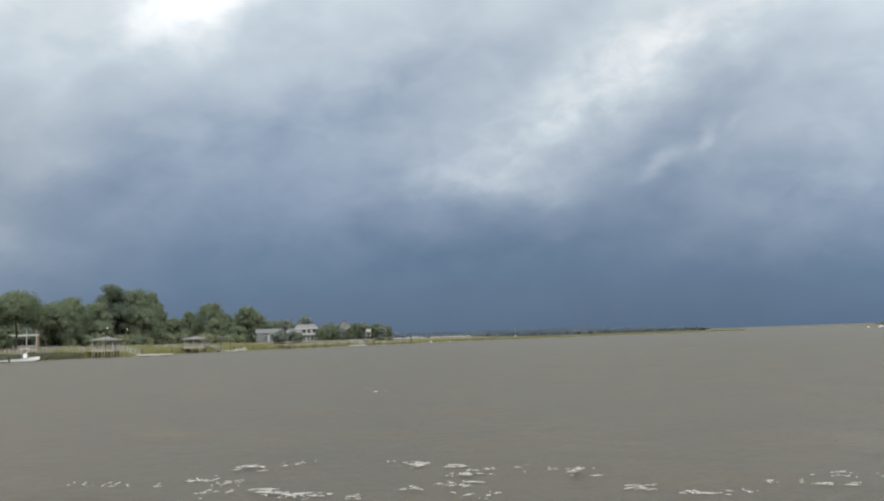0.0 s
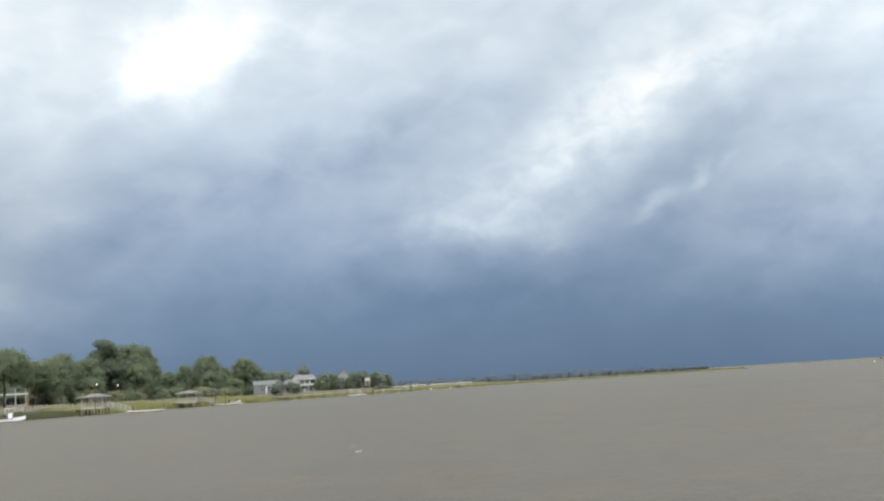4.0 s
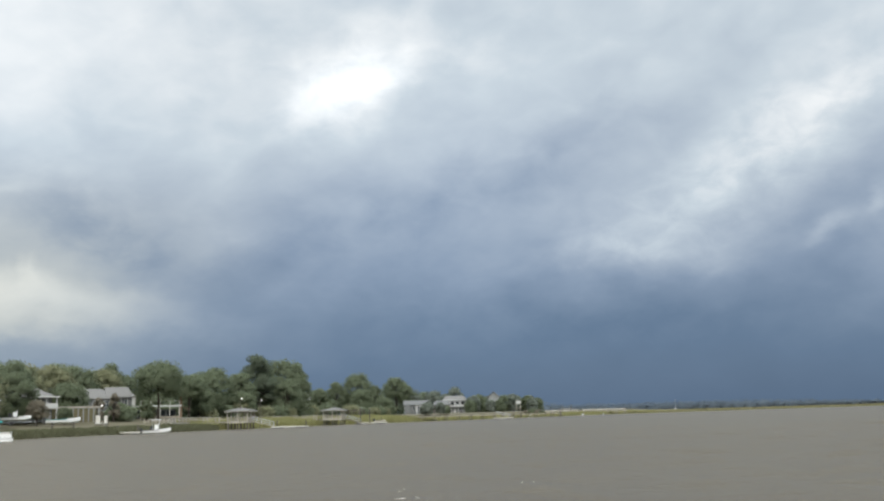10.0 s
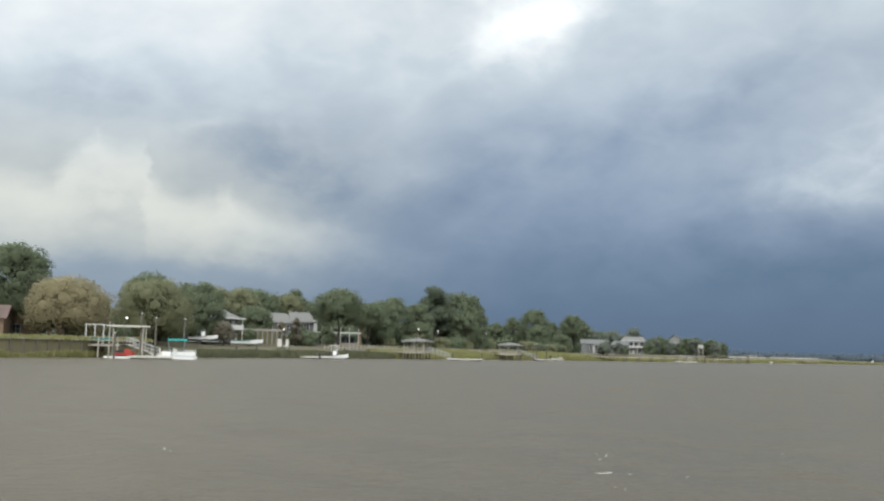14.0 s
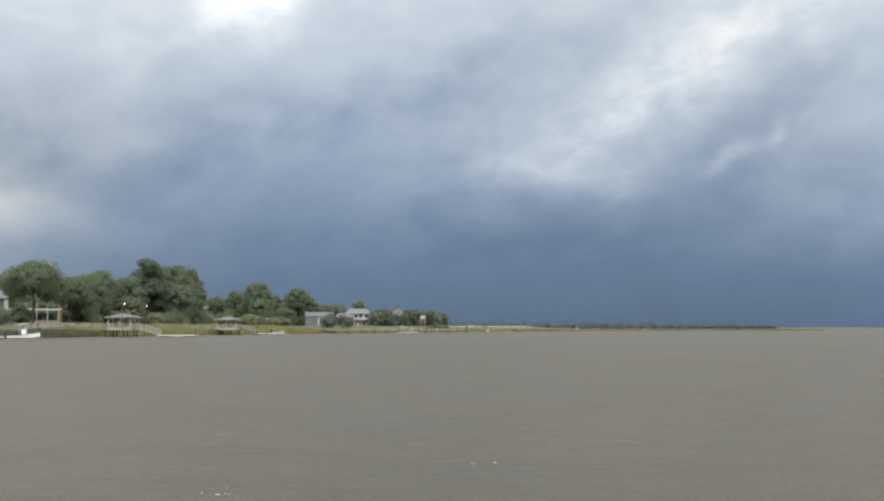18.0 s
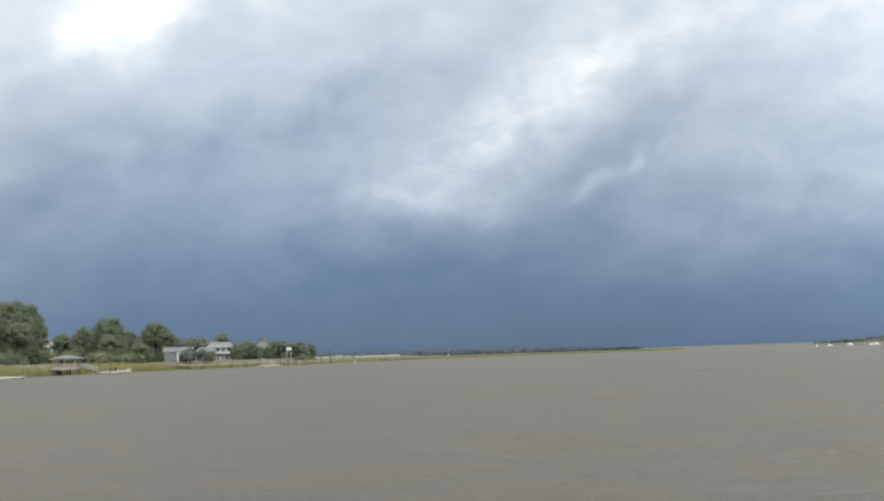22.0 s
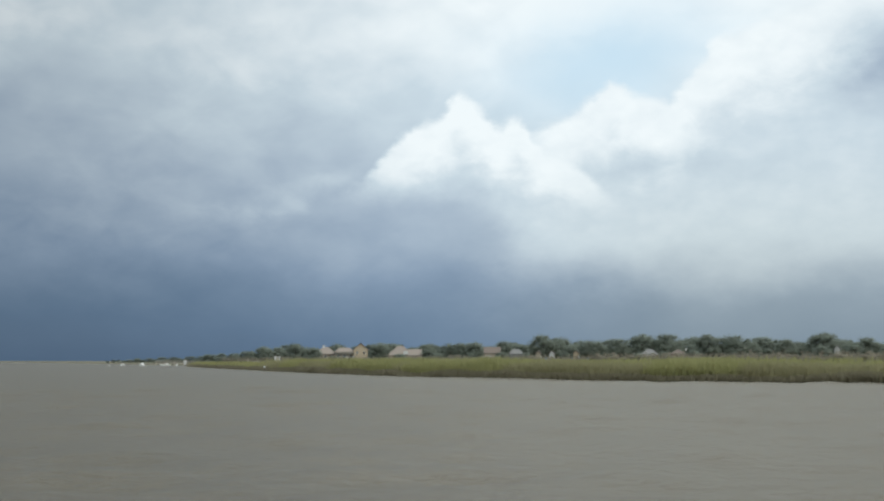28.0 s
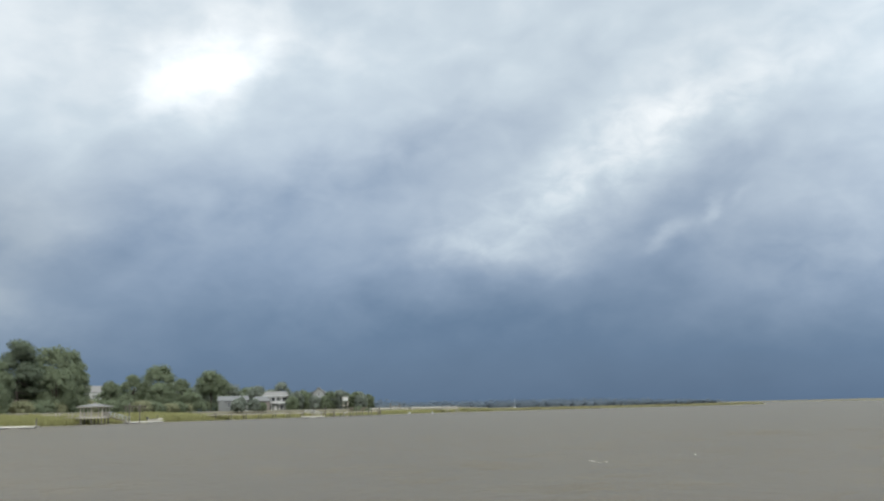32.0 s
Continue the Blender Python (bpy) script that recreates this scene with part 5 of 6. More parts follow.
# ---- piers, gazebos, floats ----
def pier(name, path, z, wide, label, rail=True, category="pier", gap=3.0, panel=None):
    """A plank walkway on piles along a line of (x, y)."""
    (x0, y0), (x1, y1) = path
    t = thing(name, x0, y0, 0, math.degrees(math.atan2(y1 - y0, x1 - x0)), label, category, "piers on the river")
    L = math.hypot(x1 - x0, y1 - y0)
    boards = boxes(*[(0.16 + 0.32 * k, 0, z, 0.29, wide, 0.07) for k in range(int(L / 0.32))])
    part("deck", boards, M_TIMBER if rail else M_WALLBOARD, t)
    part("stringer", boxes((L / 2, -wide / 2 + 0.1, z - 0.16, L, 0.1, 0.24)), M_TIMBER, t)
    part("stringer", boxes((L / 2, wide / 2 - 0.1, z - 0.16, L, 0.1, 0.24)), M_TIMBER, t)
    n = max(2, int(L / gap) + 1)
    for k in range(n):
        px = 0.2 + (L - 0.4) * k / (n - 1)
        for s in (-1, 1):
            part("pile", bar(bmesh.new(), (px, s * (wide / 2 - 0.05), -1.7), (px, s * (wide / 2 - 0.05), z + (1.05 if rail else 0.4)), 0.13, 0.12), M_TIMBER_DARK if not rail else M_TIMBER, t)
    if rail:
        for s in (-1, 1):
            part("handrail", boxes((L / 2, s * (wide / 2 - 0.05), z + 1.02, L, 0.16, 0.06), (L / 2, s * (wide / 2 - 0.05), z + 0.55, L, 0.05, 0.12)), M_TIMBER, t)
    if panel:
        part("fascia_panel", boxes((L / 2, -wide / 2 - 0.06, z + 0.72, L, 0.06, 0.3)), panel, t, "pale painted rail panel")
    return t


def float_dock(x, y, turn, length, wide, label, z=0.38):
    t = thing("floating_dock", x, y, 0, turn, label, "floating dock", "floating docks")
    part("deck", boxes(*[(-length / 2 + 0.16 + 0.32 * k, 0, z, 0.29, wide, 0.08) for k in range(int(length / 0.32))]), M_TIMBER_PALE, t)
    part("frame", boxes((0, -wide / 2, z - 0.08, length, 0.1, 0.26), (0, wide / 2, z - 0.08, length, 0.1, 0.26)), M_TIMBER_PALE, t)
    part("float_drum", boxes((-length * 0.3, 0, z - 0.26, length * 0.3, wide * 0.8, 0.36), (length * 0.3, 0, z - 0.26, length * 0.3, wide * 0.8, 0.36)), M_BLACK, t, "black float drums")
    for s in (-1, 1):
        part("guide_pile", bar(bmesh.new(), (s * length * 0.42, wide / 2 + 0.18, -1.7), (s * length * 0.42, wide / 2 + 0.18, 1.7), 0.13), M_TIMBER_DARK, t)
    return t


def ramp_to(a, b, wide=1.1):
    t = thing("gangway", a[0], a[1], a[2], math.degrees(math.atan2(b[1] - a[1], b[0] - a[0])), "sloping grey gangway with handrails down to a float", "gangway", "gangways")
    L, dz = math.hypot(b[0] - a[0], b[1] - a[1]), b[2] - a[2]
    bm = bmesh.new()
    beam(bm, (0, 0, 0), (L, 0, dz), wide, 0.12)
    part("deck", bm, M_TIMBER, t)
    for s in (-1, 1):
        bm = bmesh.new()
        beam(bm, (0, s * wide / 2, 1.0), (L, s * wide / 2, dz + 1.0), 0.08, 0.08)
        beam(bm, (0, s * wide / 2, 0.5), (L, s * wide / 2, dz + 0.5), 0.05, 0.05)
        for k in range(6):
            u = k / 5
            beam(bm, (L * u, s * wide / 2, dz * u), (L * u, s * wide / 2, dz * u + 1.0), 0.07, 0.07)
        part("handrail", bm, M_METAL, t)
    return t


def gazebo(x, y, turn, size, floor, eave, apex, label):
    t = thing("gazebo", x, y, 0, turn, label, "gazebo", "gazebos over the river")
    s, o = size / 2, size / 2 + 0.55
    part("floor", boxes(*[(0, -s + 0.15 + 0.3 * k, floor, size, 0.27, 0.09) for k in range(int(size / 0.3))]), M_TIMBER, t)
    part("joist", boxes((0, -s, floor - 0.2, size, 0.12, 0.3), (0, s, floor - 0.2, size, 0.12, 0.3), (-s, 0, floor - 0.2, 0.12, size, 0.3), (s, 0, floor - 0.2, 0.12, size, 0.3)), M_TIMBER, t)
    # roof in four courses of shingles, each a little proud of the one above
    rows = 5
    for k in range(rows):
        u0, u1 = k / rows, (k + 1) / rows
        a, b = o * (1 - u0), max(0.05, o * (1 - u1))
        z0, z1 = eave + (apex - eave) * u0 + 0.03, eave + (apex - eave) * u1 + 0.06
        p = [(-a, -a, z0), (a, -a, z0), (a, a, z0), (-a, a, z0), (-b, -b, z1), (b, -b, z1), (b, b, z1), (-b, b, z1)]
        p += [(q[0], q[1], q[2] - 0.12) for q in p[:4]]
        part("shingle_course", solid(p, [(0, 1, 5, 4), (1, 2, 6, 5), (2, 3, 7, 6), (3, 0, 4, 7), (4, 5, 6, 7), (8, 9, 1, 0), (9, 10, 2, 1), (10, 11, 3, 2), (11, 8, 0, 3), (11, 10, 9, 8)]), M_SHINGLE, t)
    part("finial", boxes((0, 0, apex + 0.12, 0.3, 0.3, 0.25)), M_SHINGLE, t)
    part("fascia", boxes((0, -o + 0.1, eave - 0.1, o * 2, 0.1, 0.22), (0, o - 0.1, eave - 0.1, o * 2, 0.1, 0.22), (-o + 0.1, 0, eave - 0.1, 0.1, o * 2, 0.22), (o - 0.1, 0, eave - 0.1, 0.1, o * 2, 0.22)), M_TIMBER, t)
    for i in (-1, 0, 1):
        for j in (-1, 0, 1):
            if i or j:
                part("post", boxes((i * s * 0.96, j * s * 0.96, (floor + eave) / 2, 0.2, 0.2, eave - floor)), M_TIMBER, t)
            part("pile", bar(bmesh.new(), (i * s * 0.9, j * s * 0.9, -1.7), (i * s * 0.9, j * s * 0.9, floor - 0.1), 0.17, 0.16), M_TIMBER_DARK, t)
    for j, (cx, cy, w, d) in enumerate(((0, -s * 0.96, size, 0), (0, s * 0.96, size, 0), (s * 0.96, 0, 0, size))):
        rows = [(cx, cy, floor + 0.98, max(w, 0.14), max(d, 0.14), 0.07), (cx, cy, floor + 0.2, max(w, 0.06), max(d, 0.06), 0.07)]
        n = int(size / 0.2)
        rows += [(cx + (-size / 2 + 0.2 * k + 0.1 if w else 0), cy + (-size / 2 + 0.2 * k + 0.1 if d else 0), floor + 0.58, 0.05, 0.05, 0.75) for k in range(n)]
        part("railing", boxes(*rows), M_TIMBER, t)
    part("bench", boxes((0, s * 0.7, floor + 0.45, size * 0.8, 0.5, 0.07), (-size * 0.3, s * 0.7, floor + 0.22, 0.1, 0.4, 0.44), (size * 0.3, s * 0.7, floor + 0.22, 0.1, 0.4, 0.44)), M_TIMBER, t)
    return t


gazebo(-116.5, 202.8, 12, 4.8, 1.75, 4.05, 4.75, "square grey-roofed gazebo on piles over the river")
pier("pier", ((-141, 201.5), (-119.2, 202.8)), 1.75, 1.8, "grey timber walkway from the lawn to a gazebo")
ramp_to((-113.9, 203.4, 1.75), (-109.5, 205.2, 0.45))
float_dock(-106.0, 206.2, 12, 8.0, 2.0, "low grey floating dock beside a gazebo")
gazebo(-116.5, 250.0, 12, 5.0, 1.7, 3.95, 4.65, "square grey-roofed gazebo at the end of a walkway")
pier("pier", ((-143, 248.0), (-119.0, 249.8)), 1.7, 1.8, "long timber walkway across the marsh to a gazebo")
ramp_to((-114.0, 251.5, 1.7), (-112.0, 256.5, 0.45))
float_dock(-110.6, 261.0, 50, 9.0, 2.0, "low floating dock carrying a small white skiff")
pier("boardwalk", ((-124, 186), (-136, 220)), 1.9, 1.6, "pale timber boardwalk along the bank", category="boardwalk")


# ---- boats ----
def hull(length, beam_w, depth, name="hull", sheer=0.18, stations=9):
    """A pointed hull, bow to +x, keel at z=0; one closed mesh with a sunken deck."""
    ring, faces = [], []
    for k in range(stations):
        u = k / (stations - 1)
        x = -length / 2 + length * u
        w = beam_w / 2 * (1 - max(0.0, (u - 0.45) / 0.55) ** 2.2) + 0.02
        top = depth * (0.82 + sheer * 2.2 * u * u)
        keel = depth * 0.05 + depth * 0.5 * max(0.0, (u - 0.7) / 0.3) ** 2
        ring.append([(x, -w, top), (x + 0.04, -w * 0.86, keel + depth * 0.28), (x, 0, keel), (x + 0.04, w * 0.86, keel + depth * 0.28), (x, w, top), (x, w * 0.86, top), (x, w * 0.8, top - depth * 0.25), (x, -w * 0.8, top - depth * 0.25), (x, -w * 0.86, top)])
    m = len(ring[0])
    pts = [p for r_ in ring for p in r_]
    for k in range(stations - 1):
        for j in range(m):
            a, b = k * m + j, k * m + (j + 1) % m
            faces.append((a, b, b + m, a + m))
    faces.append(tuple(range(m))[::-1])
    faces.append(tuple(range((stations - 1) * m, stations * m)))
    return solid(pts, faces)


def outboard(parent, x, z):
    e = part("outboard_motor", boxes((x - 0.25, 0, z + 0.45, 0.5, 0.36, 0.5), (x - 0.2, 0, z + 0.0, 0.2, 0.2, 0.7), (x - 0.25, 0, z - 0.4, 0.36, 0.08, 0.2)), M_BLACK, parent, "black outboard motor")
    return e


def skiff(name, x, y, z, turn, length, wide, depth, label, console=False, stripe=None, top=False, paint=None):
    t = thing(name, x, y, z, turn, label, "boat", "small white boats")
    part("hull", hull(length, wide, depth), paint or M_GEL, t)
    for s in (-1, 1):
        bm = bmesh.new()
        beam(bm, (-length / 2, s * (wide / 2 + 0.02), depth * 0.8), (length * 0.1, s * (wide / 2 + 0.02), depth * 0.86), 0.06, 0.09)
        part("rub_rail", bm, stripe or M_BLACK, t)
    part("bench", boxes((-length * 0.18, 0, depth * 0.78, 0.35, wide * 0.8, 0.1)), M_GEL, t)
    if console:
        c = part("console", boxes((0, 0, depth + 0.3, 0.7, 0.8, 1.0), (0.3, 0, depth + 0.95, 0.08, 0.7, 0.4)), M_GEL, t)
        part("seat", boxes((-0.9, 0, depth + 0.2, 0.5, 0.9, 0.7)), M_BLACK, c)
    if top:
        for sx in (-0.7, 0.5):
            for s in (-1, 1):
                part("top_post", bar(bmesh.new(), (sx, s * 0.55, depth * 0.7), (sx, s * 0.5, depth + 1.7), 0.035), M_METAL, t)
        part("hard_top", boxes((-0.1, 0, depth + 1.75, 1.8, 1.4, 0.1)), M_GEL, t)
    outboard(t, -length / 2, depth * 0.5)
    return t


skiff("center_console_boat", -114.2, 169.0, -0.15, 33, 5.2, 1.9, 0.95, "white center-console boat moored at a float", console=True, top=True)
float_dock(-118.2, 165.6, 36, 4.4, 2.0, "short grey floating dock beside a moored boat")
skiff("white_skiff", -108.9, 263.4, 0.45, 48, 3.4, 1.4, 0.5, "small cream skiff lying on a floating dock", paint=M_VINYL)
skiff("speedboat", -124, 155, 2.25, 40, 5.8, 2.0, 0.95, "white speedboat with a teal stripe up on a lift", stripe=M_TEAL)
lf = thing("boat_lift", -124, 155, 0, 40, "timber boat lift under a white speedboat", "boat lift")
for sx in (-1.8, 1.8):
    part("cradle_beam", boxes((sx, 0, 2.12, 0.2, 2.8, 0.22)), M_METAL, lf)
    for s in (-1, 1):
        part("pile", bar(bmesh.new(), (sx, s * 1.5, -1.7), (sx, s * 1.5, 2.5), 0.14), M_TIMBER_DARK, lf)
skiff("trailer_boat", -134.5, 154.5, 2.95, 40, 5.4, 1.9, 0.9, "white boat parked on a trailer on the lawn", console=True)
bt = thing("boat_trailer", -134.5, 154.5, 2.1, 40, "dark steel trailer carrying a white boat", "trailer")
part("rail", boxes((0, -0.5, 0.72, 5.6, 0.1, 0.12), (0, 0.5, 0.72, 5.6, 0.1, 0.12), (-0.6, 0, 0.6, 0.1, 1.7, 0.1)), M_METAL, bt)
for s in (-1, 1):
    part("wheel", bar(bmesh.new(), (-0.6, s * 0.85, 0.42), (-0.6, s * 1.05, 0.42), 0.34, sides=14), M_BLACK, bt)

# pontoon boat with its teal canopy
pb = thing("pontoon_boat", -103.0, 117.2, 0, 43, "white pontoon boat with a teal canopy", "boat")
for s in (-1, 1):
    bm = bmesh.new()
    bar(bm, (-3.1, s * 0.85, 0.12), (2.6, s * 0.85, 0.12), 0.32, sides=12)
    bar(bm, (2.6, s * 0.85, 0.12), (3.3, s * 0.85, 0.3), 0.32, 0.08, sides=12)
    part("pontoon", bm, M_GEL, pb)
part("deck", boxes((0, 0, 0.48, 6.2, 2.4, 0.12)), M_GEL, pb)
part("side_panel", boxes((1.5, -1.15, 0.82, 2.9, 0.07, 0.5), (-1.6, -1.15, 0.82, 1.4, 0.07, 0.5)), M_GEL, pb)
part("side_panel", boxes((0.4, 1.15, 0.82, 5.2, 0.07, 0.5)), M_GEL, pb)
for s in (-1, 1):
    part("guard_rail", bar(bmesh.new(), (-2.2, s * 1.15, 1.26), (3.0, s * 1.15, 1.26), 0.025), M_METAL, pb)
    for sx in (-2.2, -0.9, 0.1, 1.5, 3.0):
        part("rail_post", bar(bmesh.new(), (sx, s * 1.15, 0.5), (sx, s * 1.15, 1.26), 0.02), M_METAL, pb)
part("bow_gate", boxes((3.0, 0, 0.95, 0.07, 2.3, 0.78)), M_GEL, pb)
part("seat", boxes((-2.2, 0, 0.8, 1.1, 1.9, 0.45), (-2.75, 0, 1.2, 0.25, 1.9, 0.6)), M_VINYL, pb, "cream cushioned stern seat")
part("seat", boxes((1.9, 0.7, 0.78, 1.6, 0.55, 0.4), (1.9, 1.0, 1.1, 1.6, 0.16, 0.45)), M_VINYL, pb, "cream cushioned bow bench")
part("console", boxes((-0.4, 0.6, 1.0, 0.6, 0.7, 0.95)), M_GEL, pb)
for sx in (-1.5, 1.2):
    for s in (-1, 1):
        part("canopy_pole", bar(bmesh.new(), (sx * 0.7, s * 1.1, 0.6), (sx, s * 1.1, 2.55), 0.03), M_METAL, pb)
bm = bmesh.new()
n = 9
vs = []
for k in range(n):
    u = k / (n - 1) * 2 - 1
    for j in range(5):
        v = j / 4 * 2 - 1
        vs.append((u * 1.55, v * 1.25, 2.62 + 0.22 * (1 - v * v) - 0.05 * math.cos(u * 9)))
fs = [(k * 5 + j, k * 5 + j + 1, k * 5 + j + 6, k * 5 + j + 5) for k in range(n - 1) for j in range(4)]
bm.free()
cn = solid(vs, fs)
bmesh.ops.solidify(cn, geom=cn.faces[:], thickness=0.06)
part("canopy", cn, M_TEAL, pb, "teal canvas canopy")
outboard(pb, -3.1, 0.3)
pb.scale = (0.84, 0.9, 1.0)
skiff("white_skiff", -105.8, 114.3, -0.1, 60, 3.6, 1.5, 0.75, "small white skiff tied beside a pontoon boat")

# red water scooter on its drive-on float
dp = thing("drive_on_float", -107.9, 111.6, 0, 43, "white plastic drive-on float under a red water scooter", "float")
part("left_hull", boxes((0, -0.5, 0.12, 4.3, 0.5, 0.36)), M_GEL, dp)
part("right_hull", boxes((0, 0.5, 0.12, 4.3, 0.5, 0.36)), M_GEL, dp)
part("cross_piece", boxes((-1.2, 0, 0.16, 0.5, 0.8, 0.2)), M_GEL, dp)
js = thing("water_scooter", -107.6, 111.9, 0.28, 43, "red water scooter parked on a white float", "water scooter")
part("hull", hull(2.9, 1.1, 0.55), M_RED, js)
part("seat", boxes((-0.5, 0, 0.68, 1.3, 0.4, 0.34)), M_BLACK, js)
part("cowl", boxes((0.45, 0, 0.72, 0.8, 0.62, 0.42), (0.35, 0, 0.98, 0.3, 0.4, 0.2)), M_RED, js)
part("handlebar", boxes((0.2, 0, 1.1, 0.08, 0.75, 0.08)), M_BLACK, js)

# fixed landing with the gangway and the tall lift frame
pier("landing_pier", ((-116, 112.5), (-108.6, 113.2)), 1.9, 3.2, "timber landing by the bulkhead")
ramp_to((-108.6, 113.4, 1.9), (-104.9, 115.6, 0.5), 1.3)
float_dock(-104.2, 113.6, 43, 6.0, 1.8, "grey floating dock among moored boats")
fr = thing("lift_frame", -107.9, 112.4, 0, 40, "tall white-topped timber boat lift frame", "boat lift")
for sx in (-2.0, 2.4):
    for s in (-1, 1):
        part("corner_post", bar(bmesh.new(), (sx, s * 1.5, -1.7), (sx, s * 1.5, 4.9 if sx < 0 else 4.5), 0.11, 0.09), M_TIMBER, fr)
for s in (-1, 1):
    part("top_beam", boxes((0.2, s * 1.5, 4.45, 5.4, 0.12, 0.18)), M_TIMBER_PALE, fr)
part("cross_beam", boxes((-2.0, 0, 4.45, 0.16, 3.2, 0.2), (2.4, 0, 4.45, 0.12, 3.2, 0.16)), M_TIMBER_PALE, fr)
ky = thing("kayak", -113.0, 112.2, 2.35, 20, "teal kayak lying on the timber landing", "kayak")
part("hull", hull(3.4, 0.75, 0.36), M_TEAL, ky)
part("cockpit_rim", boxes((-0.1, 0, 0.37, 1.0, 0.5, 0.05)), M_BLACK, ky)
ds = thing("dock_shed_frame", -114.9, 113.0, 1.9, 40, "small open timber frame with a pale bench", "frame")
for sx in (-1.2, 0, 1.2):
    part("post", boxes((sx, -0.6, 1.4, 0.14, 0.14, 2.8)), M_WHITE, ds)
part("top_rail", boxes((0, -0.6, 2.75, 2.8, 0.14, 0.14)), M_WHITE, ds)
part("bench", boxes((0, 0, 0.5, 2.2, 0.6, 0.1), (-0.9, 0, 0.25, 0.1, 0.5, 0.5), (0.9, 0, 0.25, 0.1, 0.5, 0.5)), M_WHITE, ds)
for x, y, h in ((-112, 256.9, 4.4), (-108, 254.3, 4.1), (-105.6, 112.9, 6.2), (-104.6, 114.6, 5.6), (-103.2, 118.6, 5.6), (-107.2, 109.8, 3.4)):
    t = thing("mooring_pile", x, y, 0, 0, "tall dark wooden mooring pile", "pile", "mooring piles")
    part("pole", bar(bmesh.new(), (0, 0, -1.7), (0, 0, h), 0.15, 0.12), M_TIMBER_DARK, t)
    part("cap", bar(bmesh.new(), (0, 0, h), (0, 0, h + 0.18), 0.16, 0.02), M_WHITE, t)

st = thing("fish_cleaning_stand", -124.5, 166, 1.2, 35, "white boarded stand with a dark opening on the bank", "stand")
part("board", boxes((-0.7, 0, 1.6, 0.8, 0.12, 1.7)), M_TIMBER_PALE, st)
part("board", boxes((0.75, 0, 1.4, 0.55, 0.12, 2.0)), M_TIMBER_PALE, st)
part("counter", boxes((0, -0.3, 1.0, 2.5, 0.7, 0.1)), M_WHITE, st)
part("frame", boxes((-1.2, 0, 1.2, 0.1, 0.1, 2.6), (1.2, 0, 1.2, 0.1, 0.1, 2.6), (0.1, 0, 1.2, 0.1, 0.1, 2.6)), M_TIMBER_DARK, st)

# ---- farther along: low piers, tower, long pier ----
pier("pier", ((-118, 296), (-93, 322)), 1.55, 1.8, "low weathered pier along the grassy bank", rail=False, gap=4.2)
float_dock(-90.0, 321.5, 25, 6.6, 2.0, "pale floating dock at the end of a low pier")
ramp_to((-92.5, 322.5, 1.55), (-88.0, 324.0, 0.5))
sb = thing("boat_stairs", -84.4, 335.0, 0, 30, "white timber stairs from a pier down to the water", "stairs")
part("stringer", solid([(-1.2, -0.5, 0.1), (-0.9, -0.5, 0.1), (1.3, -0.5, 2.3), (1.0, -0.5, 2.3), (-1.2, 0.5, 0.1), (-0.9, 0.5, 0.1), (1.3, 0.5, 2.3), (1.0, 0.5, 2.3)],
                       [(0, 1, 2, 3), (7, 6, 5, 4), (0, 4, 5, 1), (1, 5, 6, 2), (2, 6, 7, 3), (3, 7, 4, 0)]), M_TIMBER_PALE, sb)
sb.scale = (0.7, 0.7, 0.7)
for k in range(8):
    part("tread", boxes((-0.95 + 0.27 * k, 0, 0.3 + 0.26 * k, 0.3, 1.3, 0.06)), M_TIMBER, sb)
part("post", boxes((1.2, 0.6, 0.6, 0.16, 0.16, 3.6)), M_TIMBER, sb)
part("post", boxes((1.2, -0.6, 0.6, 0.16, 0.16, 3.6)), M_TIMBER, sb)
for x, y, h in ((-91.5, 327.5, 2.6), (-88.6, 329.5, 2.9), (-86.4, 331.0, 2.3), (-81.5, 338.0, 2.7), (-78.5, 341.0, 2.4), (-75.8, 343.5, 2.9)):
    t = thing("mooring_pile", x, y, 0, 0, "short dark wooden pile by the low pier", "pile", "short piles by the pier")
    part("pole", bar(bmesh.new(), (0, 0, -1.7), (0, 0, h), 0.17, 0.14), M_TIMBER_DARK, t)
pier("pier", ((-92.0, 327.0), (-76.0, 345.0)), 1.5, 1.6, "dark low pier beside the float", rail=False, gap=3.4)
wt = thing("lookout_tower", -138, 516, 0, 20, "white-topped timber lookout tower on tall legs", "tower")
for sx in (-1, 1):
    for s in (-1, 1):
        part("leg", boxes((sx * 1.1, s * 1.1, 3.2, 0.22, 0.22, 8.0)), M_TIMBER, wt)
part("platform", boxes((0, 0, 4.2, 2.9, 2.9, 0.2)), M_TIMBER, wt)
part("screen", boxes((0, -1.2, 7.3, 2.6, 0.12, 1.4), (0.9, -0.2, 7.3, 0.12, 2.0, 1.4)), M_WHITE, wt, "white board screen")
part("roof", boxes((0, 0, 8.1, 3.0, 3.0, 0.16)), M_TIMBER_PALE, wt)
part("brace", boxes((0, -1.1, 2.2, 2.4, 0.1, 0.14), (0, 1.1, 2.2, 2.4, 0.1, 0.14)), M_TIMBER, wt)
pier("long_pier", ((-120, 491), (-100.5, 490)), 1.6, 2.2, "long pier with a pale handrail reaching into the marsh", gap=5, panel=M_TIMBER_PALE)
pier("long_pier", ((-94, 472), (-73.5, 470)), 1.6, 2.4, "outer end of a long pier with a pale handrail", gap=4, panel=M_TIMBER_PALE)
pl2 = thing("pier_lift", -101.5, 470, 0, 10, "dark boat lift posts beside the long pier", "boat lift")
